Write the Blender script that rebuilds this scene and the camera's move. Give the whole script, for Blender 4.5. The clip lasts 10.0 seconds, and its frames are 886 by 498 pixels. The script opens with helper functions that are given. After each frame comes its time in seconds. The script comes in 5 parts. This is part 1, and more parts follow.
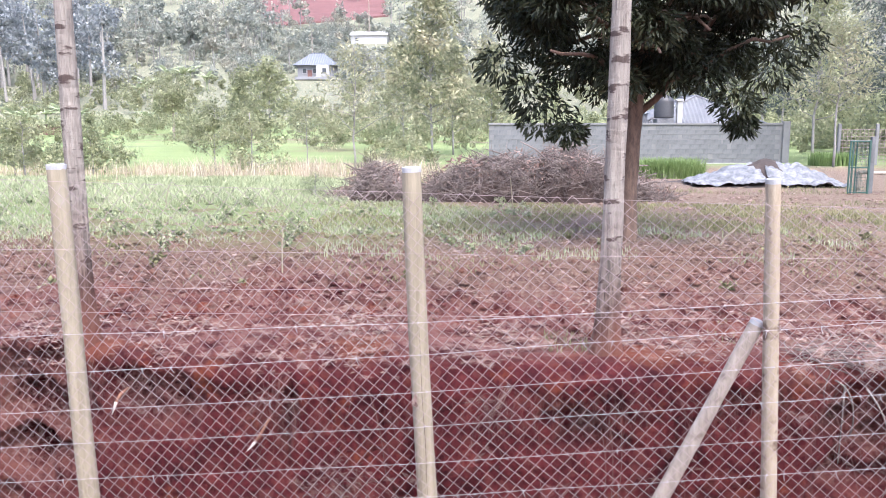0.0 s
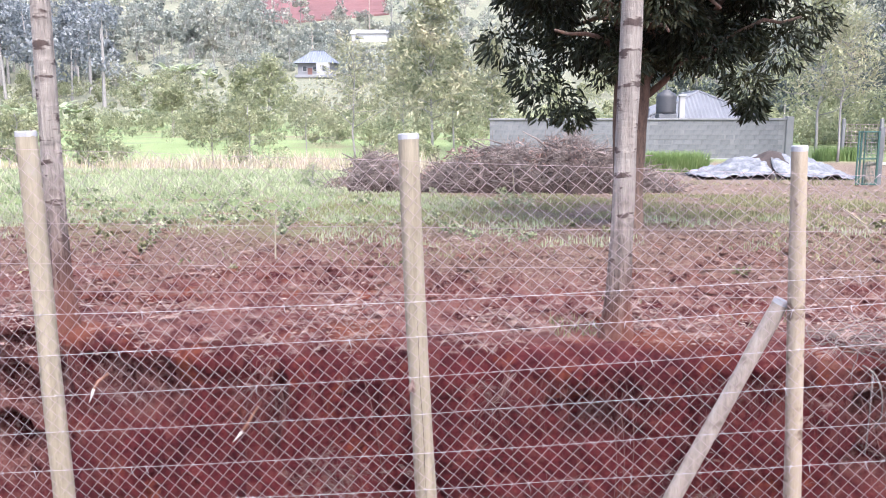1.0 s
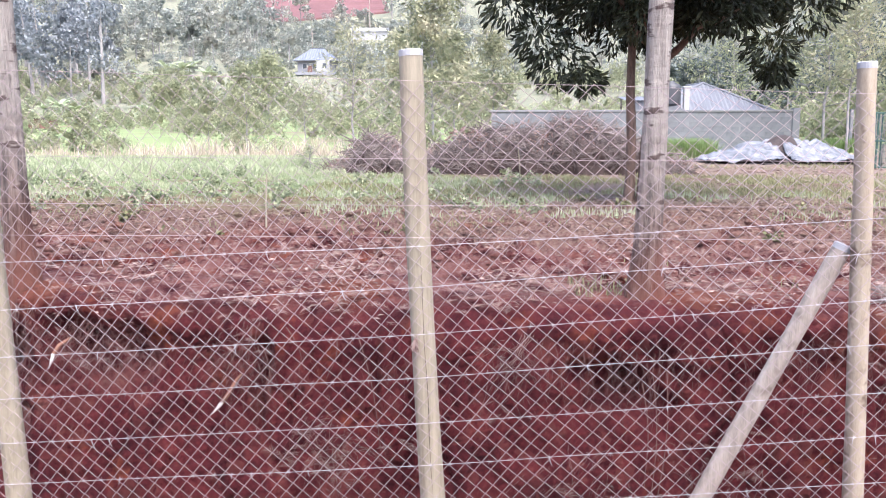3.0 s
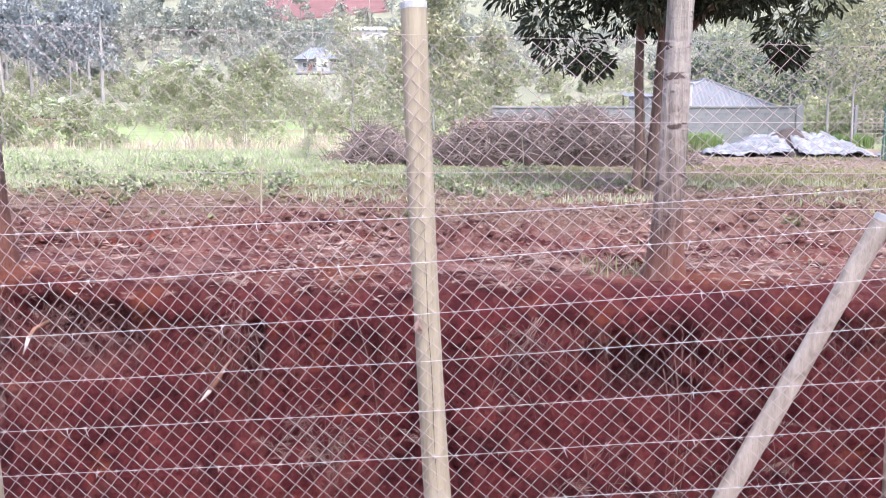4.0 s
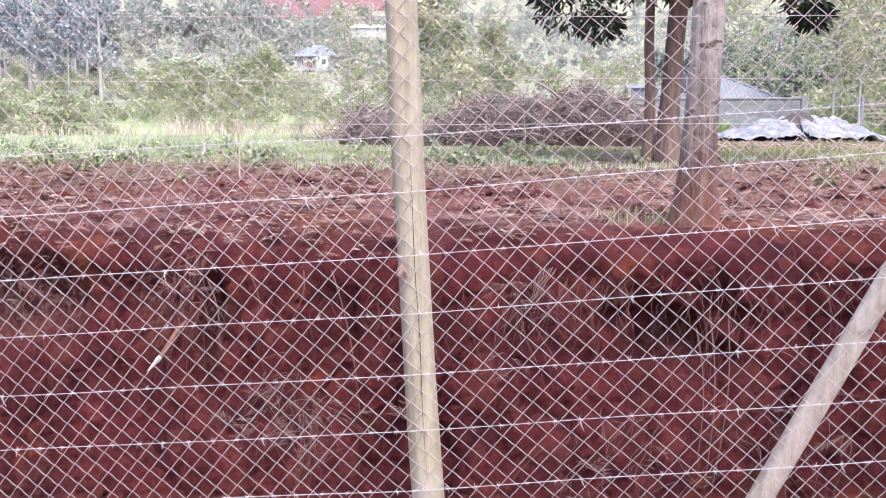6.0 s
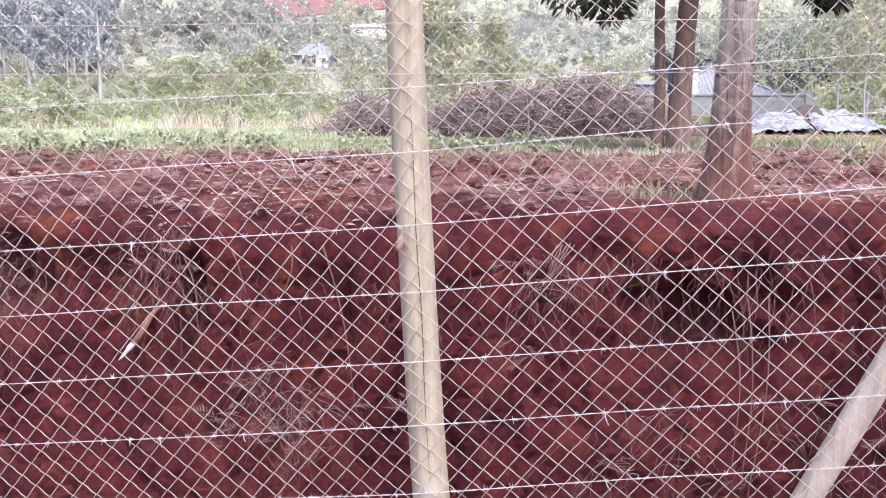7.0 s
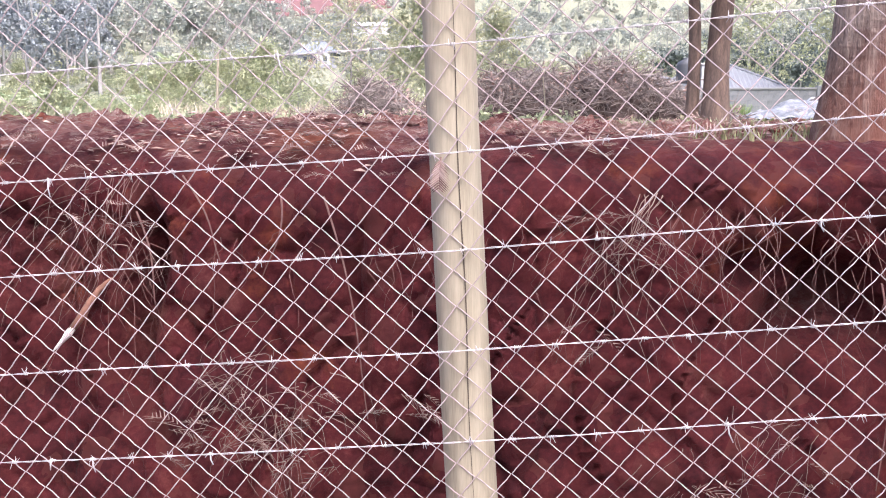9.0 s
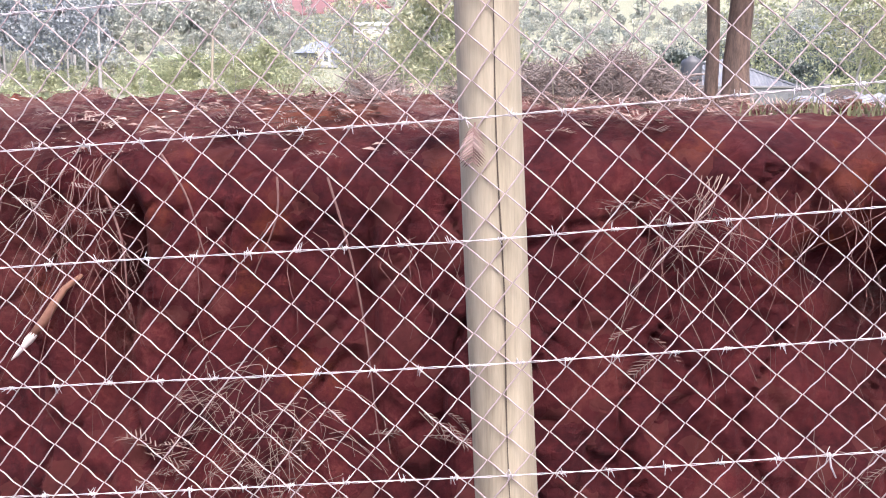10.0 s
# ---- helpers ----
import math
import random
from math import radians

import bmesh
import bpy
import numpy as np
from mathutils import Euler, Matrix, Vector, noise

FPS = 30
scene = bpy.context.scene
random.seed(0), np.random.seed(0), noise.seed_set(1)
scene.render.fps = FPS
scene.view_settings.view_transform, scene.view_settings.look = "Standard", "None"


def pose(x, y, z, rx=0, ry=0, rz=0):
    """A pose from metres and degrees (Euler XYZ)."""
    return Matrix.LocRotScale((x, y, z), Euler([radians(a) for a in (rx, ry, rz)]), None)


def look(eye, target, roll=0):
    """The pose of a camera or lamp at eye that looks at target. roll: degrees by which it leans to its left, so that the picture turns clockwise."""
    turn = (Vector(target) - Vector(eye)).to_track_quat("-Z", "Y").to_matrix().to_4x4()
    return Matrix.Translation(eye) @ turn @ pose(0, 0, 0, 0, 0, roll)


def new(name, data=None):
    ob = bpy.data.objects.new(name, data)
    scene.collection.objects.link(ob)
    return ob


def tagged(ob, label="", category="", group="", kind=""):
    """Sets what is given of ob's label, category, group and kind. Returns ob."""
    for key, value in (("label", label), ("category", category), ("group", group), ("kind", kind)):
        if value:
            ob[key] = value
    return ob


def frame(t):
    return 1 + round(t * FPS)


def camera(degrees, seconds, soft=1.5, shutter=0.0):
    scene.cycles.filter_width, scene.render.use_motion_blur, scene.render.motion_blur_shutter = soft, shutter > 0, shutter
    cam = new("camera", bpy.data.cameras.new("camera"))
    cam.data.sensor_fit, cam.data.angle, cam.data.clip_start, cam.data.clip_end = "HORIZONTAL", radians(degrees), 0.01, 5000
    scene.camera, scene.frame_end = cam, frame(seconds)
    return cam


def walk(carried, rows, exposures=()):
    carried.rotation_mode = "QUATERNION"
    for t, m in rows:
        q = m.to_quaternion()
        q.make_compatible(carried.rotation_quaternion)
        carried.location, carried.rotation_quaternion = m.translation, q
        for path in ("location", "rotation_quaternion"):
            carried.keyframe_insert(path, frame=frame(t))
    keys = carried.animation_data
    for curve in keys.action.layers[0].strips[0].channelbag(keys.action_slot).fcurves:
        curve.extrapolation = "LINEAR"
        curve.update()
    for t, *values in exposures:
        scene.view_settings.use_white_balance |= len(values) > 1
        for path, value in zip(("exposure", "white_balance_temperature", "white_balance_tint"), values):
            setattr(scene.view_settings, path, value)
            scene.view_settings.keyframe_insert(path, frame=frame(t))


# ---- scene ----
cam = camera(57.1, 10.0, 1.0)
METRES, EYE, TILT, LEAN, TURN = 4.0, 2.7, 0.0, -3.2, 3.4
ROWS = [
    (0.0, 0.0000, 0.0000, 0.0000, -0.51, -8.87, 3.28),
    (0.5, -0.0006, 0.0471, -0.0287, -0.48, -8.92, 3.26),
    (1.0, -0.0008, 0.0881, -0.0526, -0.48, -8.94, 3.26),
    (1.5, -0.0044, 0.1285, -0.0822, -0.47, -8.96, 3.28),
    (2.0, -0.0074, 0.1675, -0.1081, -0.47, -8.99, 3.27),
    (2.5, -0.0113, 0.2038, -0.1347, -0.47, -8.97, 3.26),
    (4.0, -0.0242, 0.3243, -0.2057, -0.45, -9.00, 3.24),
    (4.5, -0.0268, 0.3671, -0.2317, -0.45, -9.04, 3.25),
    (5.0, -0.0243, 0.4055, -0.2575, -0.42, -9.04, 3.25),
    (5.5, -0.0187, 0.4443, -0.2812, -0.44, -9.05, 3.25),
    (7.0, -0.0249, 0.5820, -0.3458, -0.45, -9.07, 3.21),
    (7.5, -0.0328, 0.6333, -0.3645, -0.41, -9.10, 3.21),
    (8.0, -0.0418, 0.6868, -0.3823, -0.41, -9.09, 3.20),
    (8.5, -0.0507, 0.7395, -0.3987, -0.39, -9.09, 3.19),
    (9.0, -0.0590, 0.7930, -0.4149, -0.36, -9.09, 3.16),
    (9.5, -0.0669, 0.8460, -0.4311, -0.30, -9.09, 3.16),
    (10.0, -0.0758, 0.8882, -0.4350, -0.31, -9.07, 3.15),
]
walk(cam, [(t, pose(0, 0, EYE, TILT, LEAN, TURN) @ pose(METRES * x, METRES * y, METRES * z, 90 + pitch, roll, yaw)) for t, x, y, z, yaw, pitch, roll in ROWS],
     [(0.0, 1.92, 5760, 12), (5.0, 1.98, 5740, 13), (8.0, 2.04, 5850, 14), (10.0, 2.1, 6020, 15)])

# ---- world, sun, exposure ----
world = bpy.data.worlds.new("sky")
scene.world = world
world.use_nodes = True
sky = world.node_tree.nodes.new("ShaderNodeTexSky")
sky.sky_type, sky.sun_disc = "NISHITA", False
sky.sun_elevation, sky.sun_rotation = radians(60), radians(155)
sky.air_density, sky.dust_density, sky.ozone_density = 0.8, 6.0, 1.0
background = world.node_tree.nodes["Background"]
background.inputs["Strength"].default_value = 0.15
world.node_tree.links.new(sky.outputs[0], background.inputs["Color"])
sun_data = bpy.data.lights.new("sun", "SUN")
sun_data.energy, sun_data.angle, sun_data.color = 0.65, radians(60), (1.0, 0.95, 0.88)
sun = new("sun", sun_data)
sun.matrix_world = look((11, -18, 52), (0, 6, 1))


# ---- materials ----
def shader(name):
    m = bpy.data.materials.new(name)
    m.use_nodes = True
    return m, m.node_tree.nodes, m.node_tree.links, m.node_tree.nodes["Principled BSDF"]


def noise_node(nodes, links, vec, scale, detail=5.0, rough=0.6):
    n = nodes.new("ShaderNodeTexNoise")
    n.inputs["Scale"].default_value, n.inputs["Detail"].default_value, n.inputs["Roughness"].default_value = scale, detail, rough
    links.new(vec, n.inputs["Vector"])
    return n.outputs["Fac"]


def ramp_node(nodes, links, fac, stops):
    r = nodes.new("ShaderNodeValToRGB")
    while len(r.color_ramp.elements) < len(stops):
        r.color_ramp.elements.new(0.5)
    for e, (p, c) in zip(r.color_ramp.elements, stops):
        e.position, e.color = p, (*c, 1) if len(c) == 3 else c
    links.new(fac, r.inputs[0])
    return r.outputs[0]


def mix_node(nodes, links, fac, a, b, how="MIX"):
    n = nodes.new("ShaderNodeMix")
    n.data_type, n.blend_type = "RGBA", how
    if isinstance(fac, float):
        n.inputs[0].default_value = fac
    else:
        links.new(fac, n.inputs[0])
    for slot, v in ((6, a), (7, b)):
        if isinstance(v, tuple):
            n.inputs[slot].default_value = (*v, 1)
        else:
            links.new(v, n.inputs[slot])
    return n.outputs[2]


def math_node(nodes, links, how, a, b=0.0, c=0.0):
    n = nodes.new("ShaderNodeMath")
    n.operation = how
    for k, v in enumerate((a, b, c)):
        if isinstance(v, (int, float)):
            n.inputs[k].default_value = v
        else:
            links.new(v, n.inputs[k])
    return n.outputs[0]


def smooth_node(nodes, links, v, lo, hi):
    n = nodes.new("ShaderNodeMapRange")
    n.interpolation_type = "SMOOTHSTEP"
    n.inputs[1].default_value, n.inputs[2].default_value = lo, hi
    links.new(v, n.inputs[0])
    return n.outputs[0]


def bump_node(nodes, links, bsdf, height, strength, distance):
    b = nodes.new("ShaderNodeBump")
    b.inputs["Strength"].default_value, b.inputs["Distance"].default_value = strength, distance
    links.new(height, b.inputs["Height"])
    links.new(b.outputs[0], bsdf.inputs["Normal"])


def grained(name, stops, scale=8.0, fine=60.0, rough=0.8, metal=0.0, bump=0.3, depth=0.004, stretch=(1, 1, 1), vary=0.0, stain=None):
    """A surface with coarse colour variation, fine grain and relief, at real size."""
    m, nodes, links, bsdf = shader(name)
    coord = nodes.new("ShaderNodeTexCoord")
    mapping = nodes.new("ShaderNodeMapping")
    mapping.inputs["Scale"].default_value = stretch
    links.new(coord.outputs["Object"], mapping.inputs[0])
    coarse = noise_node(nodes, links, mapping.outputs[0], scale)
    grain = noise_node(nodes, links, mapping.outputs[0], fine, 8.0, 0.7)
    both = math_node(nodes, links, "MULTIPLY_ADD", grain, 0.45, math_node(nodes, links, "MULTIPLY", coarse, 0.6))
    if vary:
        info = nodes.new("ShaderNodeObjectInfo")
        both = math_node(nodes, links, "MULTIPLY_ADD", math_node(nodes, links, "SUBTRACT", info.outputs["Random"], 0.5), vary, both)
    n = len(stops)
    colour = ramp_node(nodes, links, both, [(0.34 + 0.36 * k / max(1, n - 1), c) for k, c in enumerate(stops)])
    if stain:
        spots = noise_node(nodes, links, coord.outputs["Object"], stain[0], 3.0)
        colour = mix_node(nodes, links, smooth_node(nodes, links, spots, stain[2], stain[2] + 0.12), colour, stain[1])
    links.new(colour, bsdf.inputs["Base Color"])
    bsdf.inputs["Roughness"].default_value, bsdf.inputs["Metallic"].default_value = rough, metal
    bump_node(nodes, links, bsdf, both, bump, depth)
    return m


def leafy(name, stops, rough=0.55, through_light=0.25, clump=0.6, single=0.65):
    """Leaves, shaded by clump and singly, that let some light through."""
    m, nodes, links, bsdf = shader(name)
    geo = nodes.new("ShaderNodeNewGeometry")
    patch = noise_node(nodes, links, geo.outputs["Position"], clump, 3.0)
    share = 2.2 - 2.0 * single
    fac = math_node(nodes, links, "MULTIPLY_ADD", geo.outputs["Random Per Island"], single, math_node(nodes, links, "MULTIPLY_ADD", patch, share, 0.5 - 0.5 * single - 0.5 * share))
    n = len(stops)
    colour = ramp_node(nodes, links, fac, [(0.05 + 0.9 * k / (n - 1), c) for k, c in enumerate(stops)])
    links.new(colour, bsdf.inputs["Base Color"])
    bsdf.inputs["Roughness"].default_value, bsdf.inputs["Specular IOR Level"].default_value = rough, 0.25
    trans = nodes.new("ShaderNodeBsdfTranslucent")
    links.new(colour, trans.inputs["Color"])
    mixed = nodes.new("ShaderNodeMixShader")
    mixed.inputs[0].default_value = through_light
    links.new(bsdf.outputs[0], mixed.inputs[1])
    links.new(trans.outputs[0], mixed.inputs[2])
    links.new(mixed.outputs[0], nodes["Material Output"].inputs["Surface"])
    return m


def ground_material():
    """Red soil at the cut and the tilled strip, then weeds, grass, pasture and scrub, by distance from the fence."""
    m, nodes, links, bsdf = shader("red_soil_and_grass")
    geo = nodes.new("ShaderNodeNewGeometry")
    pos = geo.outputs["Position"]
    xyz = nodes.new("ShaderNodeSeparateXYZ")
    links.new(pos, xyz.inputs[0])
    broad = noise_node(nodes, links, pos, 0.55, 4.0)
    mid = noise_node(nodes, links, pos, 3.2, 6.0, 0.65)
    fine = noise_node(nodes, links, pos, 34.0, 8.0, 0.75)
    soil_fac = math_node(nodes, links, "MULTIPLY_ADD", mid, 0.6, math_node(nodes, links, "MULTIPLY", fine, 0.42))
    soil = ramp_node(nodes, links, soil_fac, [(0.36, (0.043, 0.0064, 0.0092)), (0.46, (0.092, 0.0132, 0.0172)), (0.55, (0.146, 0.0235, 0.026)), (0.66, (0.23, 0.057, 0.05))])
    ochre = noise_node(nodes, links, pos, 2.6, 7.0, 0.66)
    subsoil = math_node(nodes, links, "MULTIPLY_ADD", smooth_node(nodes, links, xyz.outputs["Z"], 0.55, 0.85), 0.07, ochre)
    soil = mix_node(nodes, links, smooth_node(nodes, links, subsoil, 0.57, 0.72), soil, (0.255, 0.062, 0.03))
    clod = nodes.new("ShaderNodeTexVoronoi")
    clod.inputs["Scale"].default_value = 13.0
    warp = mix_node(nodes, links, 0.12, pos, noise_node(nodes, links, pos, 6.0, 3.0))
    links.new(warp, clod.inputs["Vector"])
    tone = nodes.new("ShaderNodeSeparateColor")
    links.new(clod.outputs["Color"], tone.inputs[0])
    soil = mix_node(nodes, links, math_node(nodes, links, "MULTIPLY", tone.outputs[0], 0.4), soil, (0.068, 0.0108, 0.0155))
    soil = mix_node(nodes, links, math_node(nodes, links, "MULTIPLY", smooth_node(nodes, links, tone.outputs[1], 0.7, 1.0), 0.5), soil, (0.17, 0.05, 0.042))
    # dry leaf crumbs on the tilled top
    crumbs = noise_node(nodes, links, pos, 21.0, 4.0, 0.8)
    on_top = smooth_node(nodes, links, xyz.outputs["Y"], 5.75, 6.3)
    dusty = math_node(nodes, links, "MULTIPLY", on_top, smooth_node(nodes, links, soil_fac, 0.36, 0.56))
    soil = mix_node(nodes, links, math_node(nodes, links, "MULTIPLY", math_node(nodes, links, "MULTIPLY", dusty, smooth_node(nodes, links, noise_node(nodes, links, pos, 1.6, 5.0, 0.65), 0.34, 0.58)), 0.8), soil, (0.26, 0.125, 0.105))
    crumb_fac = math_node(nodes, links, "MULTIPLY", on_top, smooth_node(nodes, links, crumbs, 0.5, 0.64))
    soil = mix_node(nodes, links, math_node(nodes, links, "MULTIPLY", crumb_fac, 0.7), soil, (0.34, 0.23, 0.2))
    # loose orange subsoil heaped at the feet of the two slender trees
    apart = None
    for fx, fy, wide in ((1.28, 6.02, 0.34), (-0.95, 6.15, 0.3), (-2.95, 6.05, 0.2)):
        away = nodes.new("ShaderNodeVectorMath")
        away.operation = "DISTANCE"
        links.new(pos, away.inputs[0])
        away.inputs[1].default_value = (fx, fy, 0.95)
        near = math_node(nodes, links, "MULTIPLY", away.outputs["Value"], 1.0 / wide)
        apart = near if apart is None else math_node(nodes, links, "MINIMUM", apart, near)
    heaped = smooth_node(nodes, links, math_node(nodes, links, "MULTIPLY_ADD", mid, 1.6, math_node(nodes, links, "SUBTRACT", 0.4, apart)), 0.2, 0.75)
    soil = mix_node(nodes, links, math_node(nodes, links, "MULTIPLY", heaped, 0.6), soil, (0.25, 0.08, 0.045))
    # distance, with ragged borders
    ragged = math_node(nodes, links, "MULTIPLY_ADD", broad, 8.0, math_node(nodes, links, "MULTIPLY_ADD", mid, 5.0, -6.5))
    far = math_node(nodes, links, "ADD", xyz.outputs["Y"], ragged)
    right = smooth_node(nodes, links, math_node(nodes, links, "ADD", xyz.outputs["X"], ragged), -2.0, 1.2)
    weeds = ramp_node(nodes, links, fine, [(0.36, (0.15, 0.08, 0.06)), (0.5, (0.22, 0.17, 0.1)), (0.64, (0.3, 0.29, 0.15))])
    dry = ramp_node(nodes, links, fine, [(0.38, (0.14, 0.09, 0.07)), (0.5, (0.24, 0.175, 0.13)), (0.62, (0.39, 0.31, 0.24))])
    weeds = mix_node(nodes, links, right, weeds, dry)
    soil = mix_node(nodes, links, math_node(nodes, links, "MULTIPLY", smooth_node(nodes, links, far, 6.4, 10.2), 0.6), soil, dry)
    colour = mix_node(nodes, links, smooth_node(nodes, links, far, 10.2, 12.8), soil, weeds)
    grass = ramp_node(nodes, links, fine, [(0.36, (0.15, 0.18, 0.08)), (0.64, (0.32, 0.39, 0.17))])
    bare = noise_node(nodes, links, pos, 1.3, 6.0, 0.7)
    grass = mix_node(nodes, links, math_node(nodes, links, "MULTIPLY", smooth_node(nodes, links, bare, 0.5, 0.6), 0.8), grass, weeds)
    grass = mix_node(nodes, links, right, grass, dry)
    colour = mix_node(nodes, links, smooth_node(nodes, links, far, 12.0, 14.0), colour, grass)
    straw = ramp_node(nodes, links, mid, [(0.4, (0.33, 0.24, 0.15)), (0.62, (0.24, 0.3, 0.12))])
    straw = mix_node(nodes, links, right, straw, dry)
    colour = mix_node(nodes, links, smooth_node(nodes, links, far, 22.0, 26.0), colour, straw)
    wide = noise_node(nodes, links, pos, 0.05, 4.0)
    pasture = ramp_node(nodes, links, wide, [(0.38, (0.24, 0.2, 0.13)), (0.46, (0.22, 0.27, 0.12)), (0.58, (0.26, 0.32, 0.14)), (0.68, (0.2, 0.23, 0.12))])
    colour = mix_node(nodes, links, smooth_node(nodes, links, far, 36.0, 46.0), colour, pasture)
    scrub = ramp_node(nodes, links, mid, [(0.38, (0.13, 0.145, 0.1)), (0.5, (0.21, 0.22, 0.15)), (0.64, (0.27, 0.23, 0.18))])
    colour = mix_node(nodes, links, smooth_node(nodes, links, far, 120.0, 150.0), colour, scrub)
    links.new(colour, bsdf.inputs["Base Color"])
    bsdf.inputs["Roughness"].default_value = 0.95
    bsdf.inputs["Specular IOR Level"].default_value = 0.2
    grit = noise_node(nodes, links, pos, 11.0, 9.0, 0.8)
    bump_node(nodes, links, bsdf, math_node(nodes, links, "MULTIPLY_ADD", fine, 0.5, math_node(nodes, links, "MULTIPLY_ADD", grit, 0.9, math_node(nodes, links, "MULTIPLY_ADD", clod.outputs["Distance"], -0.35, math_node(nodes, links, "MULTIPLY", mid, 0.4)))), 1.0, 0.1)
    return m


def trunk_material(low, high):
    """Smooth pale bark with dark branch scars, red with soil near the ground."""
    m, nodes, links, bsdf = shader("pale_scarred_bark")
    coord = nodes.new("ShaderNodeTexCoord")
    vec = coord.outputs["Object"]
    up = nodes.new("ShaderNodeSeparateXYZ")
    links.new(vec, up.inputs[0])
    squash = nodes.new("ShaderNodeMapping")
    squash.inputs["Scale"].default_value = (4.5, 4.5, 13.0)
    links.new(vec, squash.inputs[0])
    scar = noise_node(nodes, links, squash.outputs[0], 1.0, 3.0, 0.55)
    rough_map = nodes.new("ShaderNodeMapping")
    rough_map.inputs["Scale"].default_value = (30.0, 30.0, 3.0)
    links.new(vec, rough_map.inputs[0])
    fissure = noise_node(nodes, links, rough_map.outputs[0], 1.0, 6.0, 0.7)
    pale = ramp_node(nodes, links, fissure, [(0.33, (0.2, 0.165, 0.14)), (0.42, (0.31, 0.27, 0.235)), (0.62, (0.45, 0.4, 0.345))])
    pale = mix_node(nodes, links, smooth_node(nodes, links, scar, 0.57, 0.64), pale, (0.1, 0.07, 0.06))
    dark = ramp_node(nodes, links, fissure, [(0.38, (0.03, 0.018, 0.015)), (0.5, (0.12, 0.072, 0.058)), (0.62, (0.23, 0.155, 0.125))])
    edge = math_node(nodes, links, "MULTIPLY_ADD", scar, 0.9, up.outputs["Z"])
    colour = mix_node(nodes, links, smooth_node(nodes, links, edge, low, high), dark, pale)
    stain = math_node(nodes, links, "MULTIPLY_ADD", fissure, 0.7, math_node(nodes, links, "MULTIPLY_ADD", up.outputs["X"], -1.3, up.outputs["Z"]))
    colour = mix_node(nodes, links, smooth_node(nodes, links, stain, 0.9, 0.28), colour, (0.18, 0.064, 0.042))
    links.new(colour, bsdf.inputs["Base Color"])
    bsdf.inputs["Roughness"].default_value = 0.85
    bump_node(nodes, links, bsdf, math_node(nodes, links, "MULTIPLY_ADD", fissure, 2.2, scar), 1.0, 0.03)
    return m


M_GROUND = ground_material()
M_TRUNK = trunk_material(0.6, 1.7)
M_TRUNK_PALE = trunk_material(0.8, 1.8)
M_FAR_TRUNK = grained("grey_far_trunk", [(0.2, 0.185, 0.175), (0.36, 0.34, 0.32)], 3.0, 20.0, 0.9)
M_POST = grained("weathered_pine_pole", [(0.2, 0.17, 0.115), (0.295, 0.255, 0.18), (0.37, 0.325, 0.24)], 3.0, 26.0, 0.75, 0, 0.35, 0.004, (9, 9, 0.6), 0.08, (2.6, (0.33, 0.3, 0.24), 0.6))
M_POST_KNOTTY = grained("knotty_pine_pole", [(0.22, 0.17, 0.12), (0.34, 0.28, 0.2), (0.42, 0.36, 0.27)], 3.0, 26.0, 0.8, 0, 0.5, 0.006, (9, 9, 1.6), 0.08, (7.0, (0.15, 0.105, 0.075), 0.56))
M_POST_OLD = grained("grey_weathered_pole", [(0.2, 0.17, 0.14), (0.34, 0.29, 0.24), (0.45, 0.4, 0.34)], 3.0, 26.0, 0.85, 0, 0.5, 0.005, (9, 9, 0.6), 0.08, (3.5, (0.16, 0.13, 0.1), 0.56))
M_END = grained("sawn_timber_end", [(0.3, 0.305, 0.315), (0.43, 0.43, 0.435)], 20.0, 90.0, 0.8)
M_TORN = grained("torn_pale_wood", [(0.5, 0.45, 0.4), (0.66, 0.62, 0.57)], 20.0, 90.0, 0.8)
M_CRACK = grained("dark_timber_crack", [(0.05, 0.04, 0.03), (0.09, 0.07, 0.05)], 20.0, 90.0, 0.9)
M_WIRE = grained("galvanised_wire", [(0.31, 0.238, 0.24), (0.4, 0.325, 0.323)], 5.0, 50.0, 0.75, 0.0, 0.1)
M_BARB = grained("bright_barbed_wire", [(0.36, 0.33, 0.335), (0.48, 0.445, 0.45)], 8.0, 60.0, 0.65, 0.0, 0.1)
M_ROOT = grained("fibrous_dry_root", [(0.1, 0.042, 0.038), (0.2, 0.105, 0.09)], 10.0, 60.0, 0.9)
M_DEAD = leafy("dead_fern_leaf", [(0.17, 0.1, 0.083), (0.3, 0.2, 0.17), (0.45, 0.35, 0.3)], 0.8, 0.15)
M_STEM_LEAF = leafy("brown_withered_leaf", [(0.09, 0.05, 0.045), (0.19, 0.12, 0.105), (0.33, 0.25, 0.22)], 0.8, 0.15)
M_BARK = grained("brown_mango_bark", [(0.06, 0.042, 0.034), (0.15, 0.1, 0.075), (0.25, 0.165, 0.12)], 5.0, 30.0, 0.9, 0, 0.7, 0.015, (4, 4, 0.8))
M_TWIG = grained("dry_brushwood", [(0.075, 0.058, 0.053), (0.17, 0.135, 0.122), (0.31, 0.26, 0.24)], 3.0, 30.0, 0.95)
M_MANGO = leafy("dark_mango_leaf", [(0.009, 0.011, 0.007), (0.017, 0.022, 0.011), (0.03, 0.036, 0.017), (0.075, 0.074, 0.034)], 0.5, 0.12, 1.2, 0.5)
M_SILVER = leafy("silvery_feather_leaf", [(0.22, 0.23, 0.15), (0.36, 0.37, 0.23), (0.52, 0.5, 0.34), (0.6, 0.54, 0.38)], 0.7, 0.45, 0.45, 0.3)
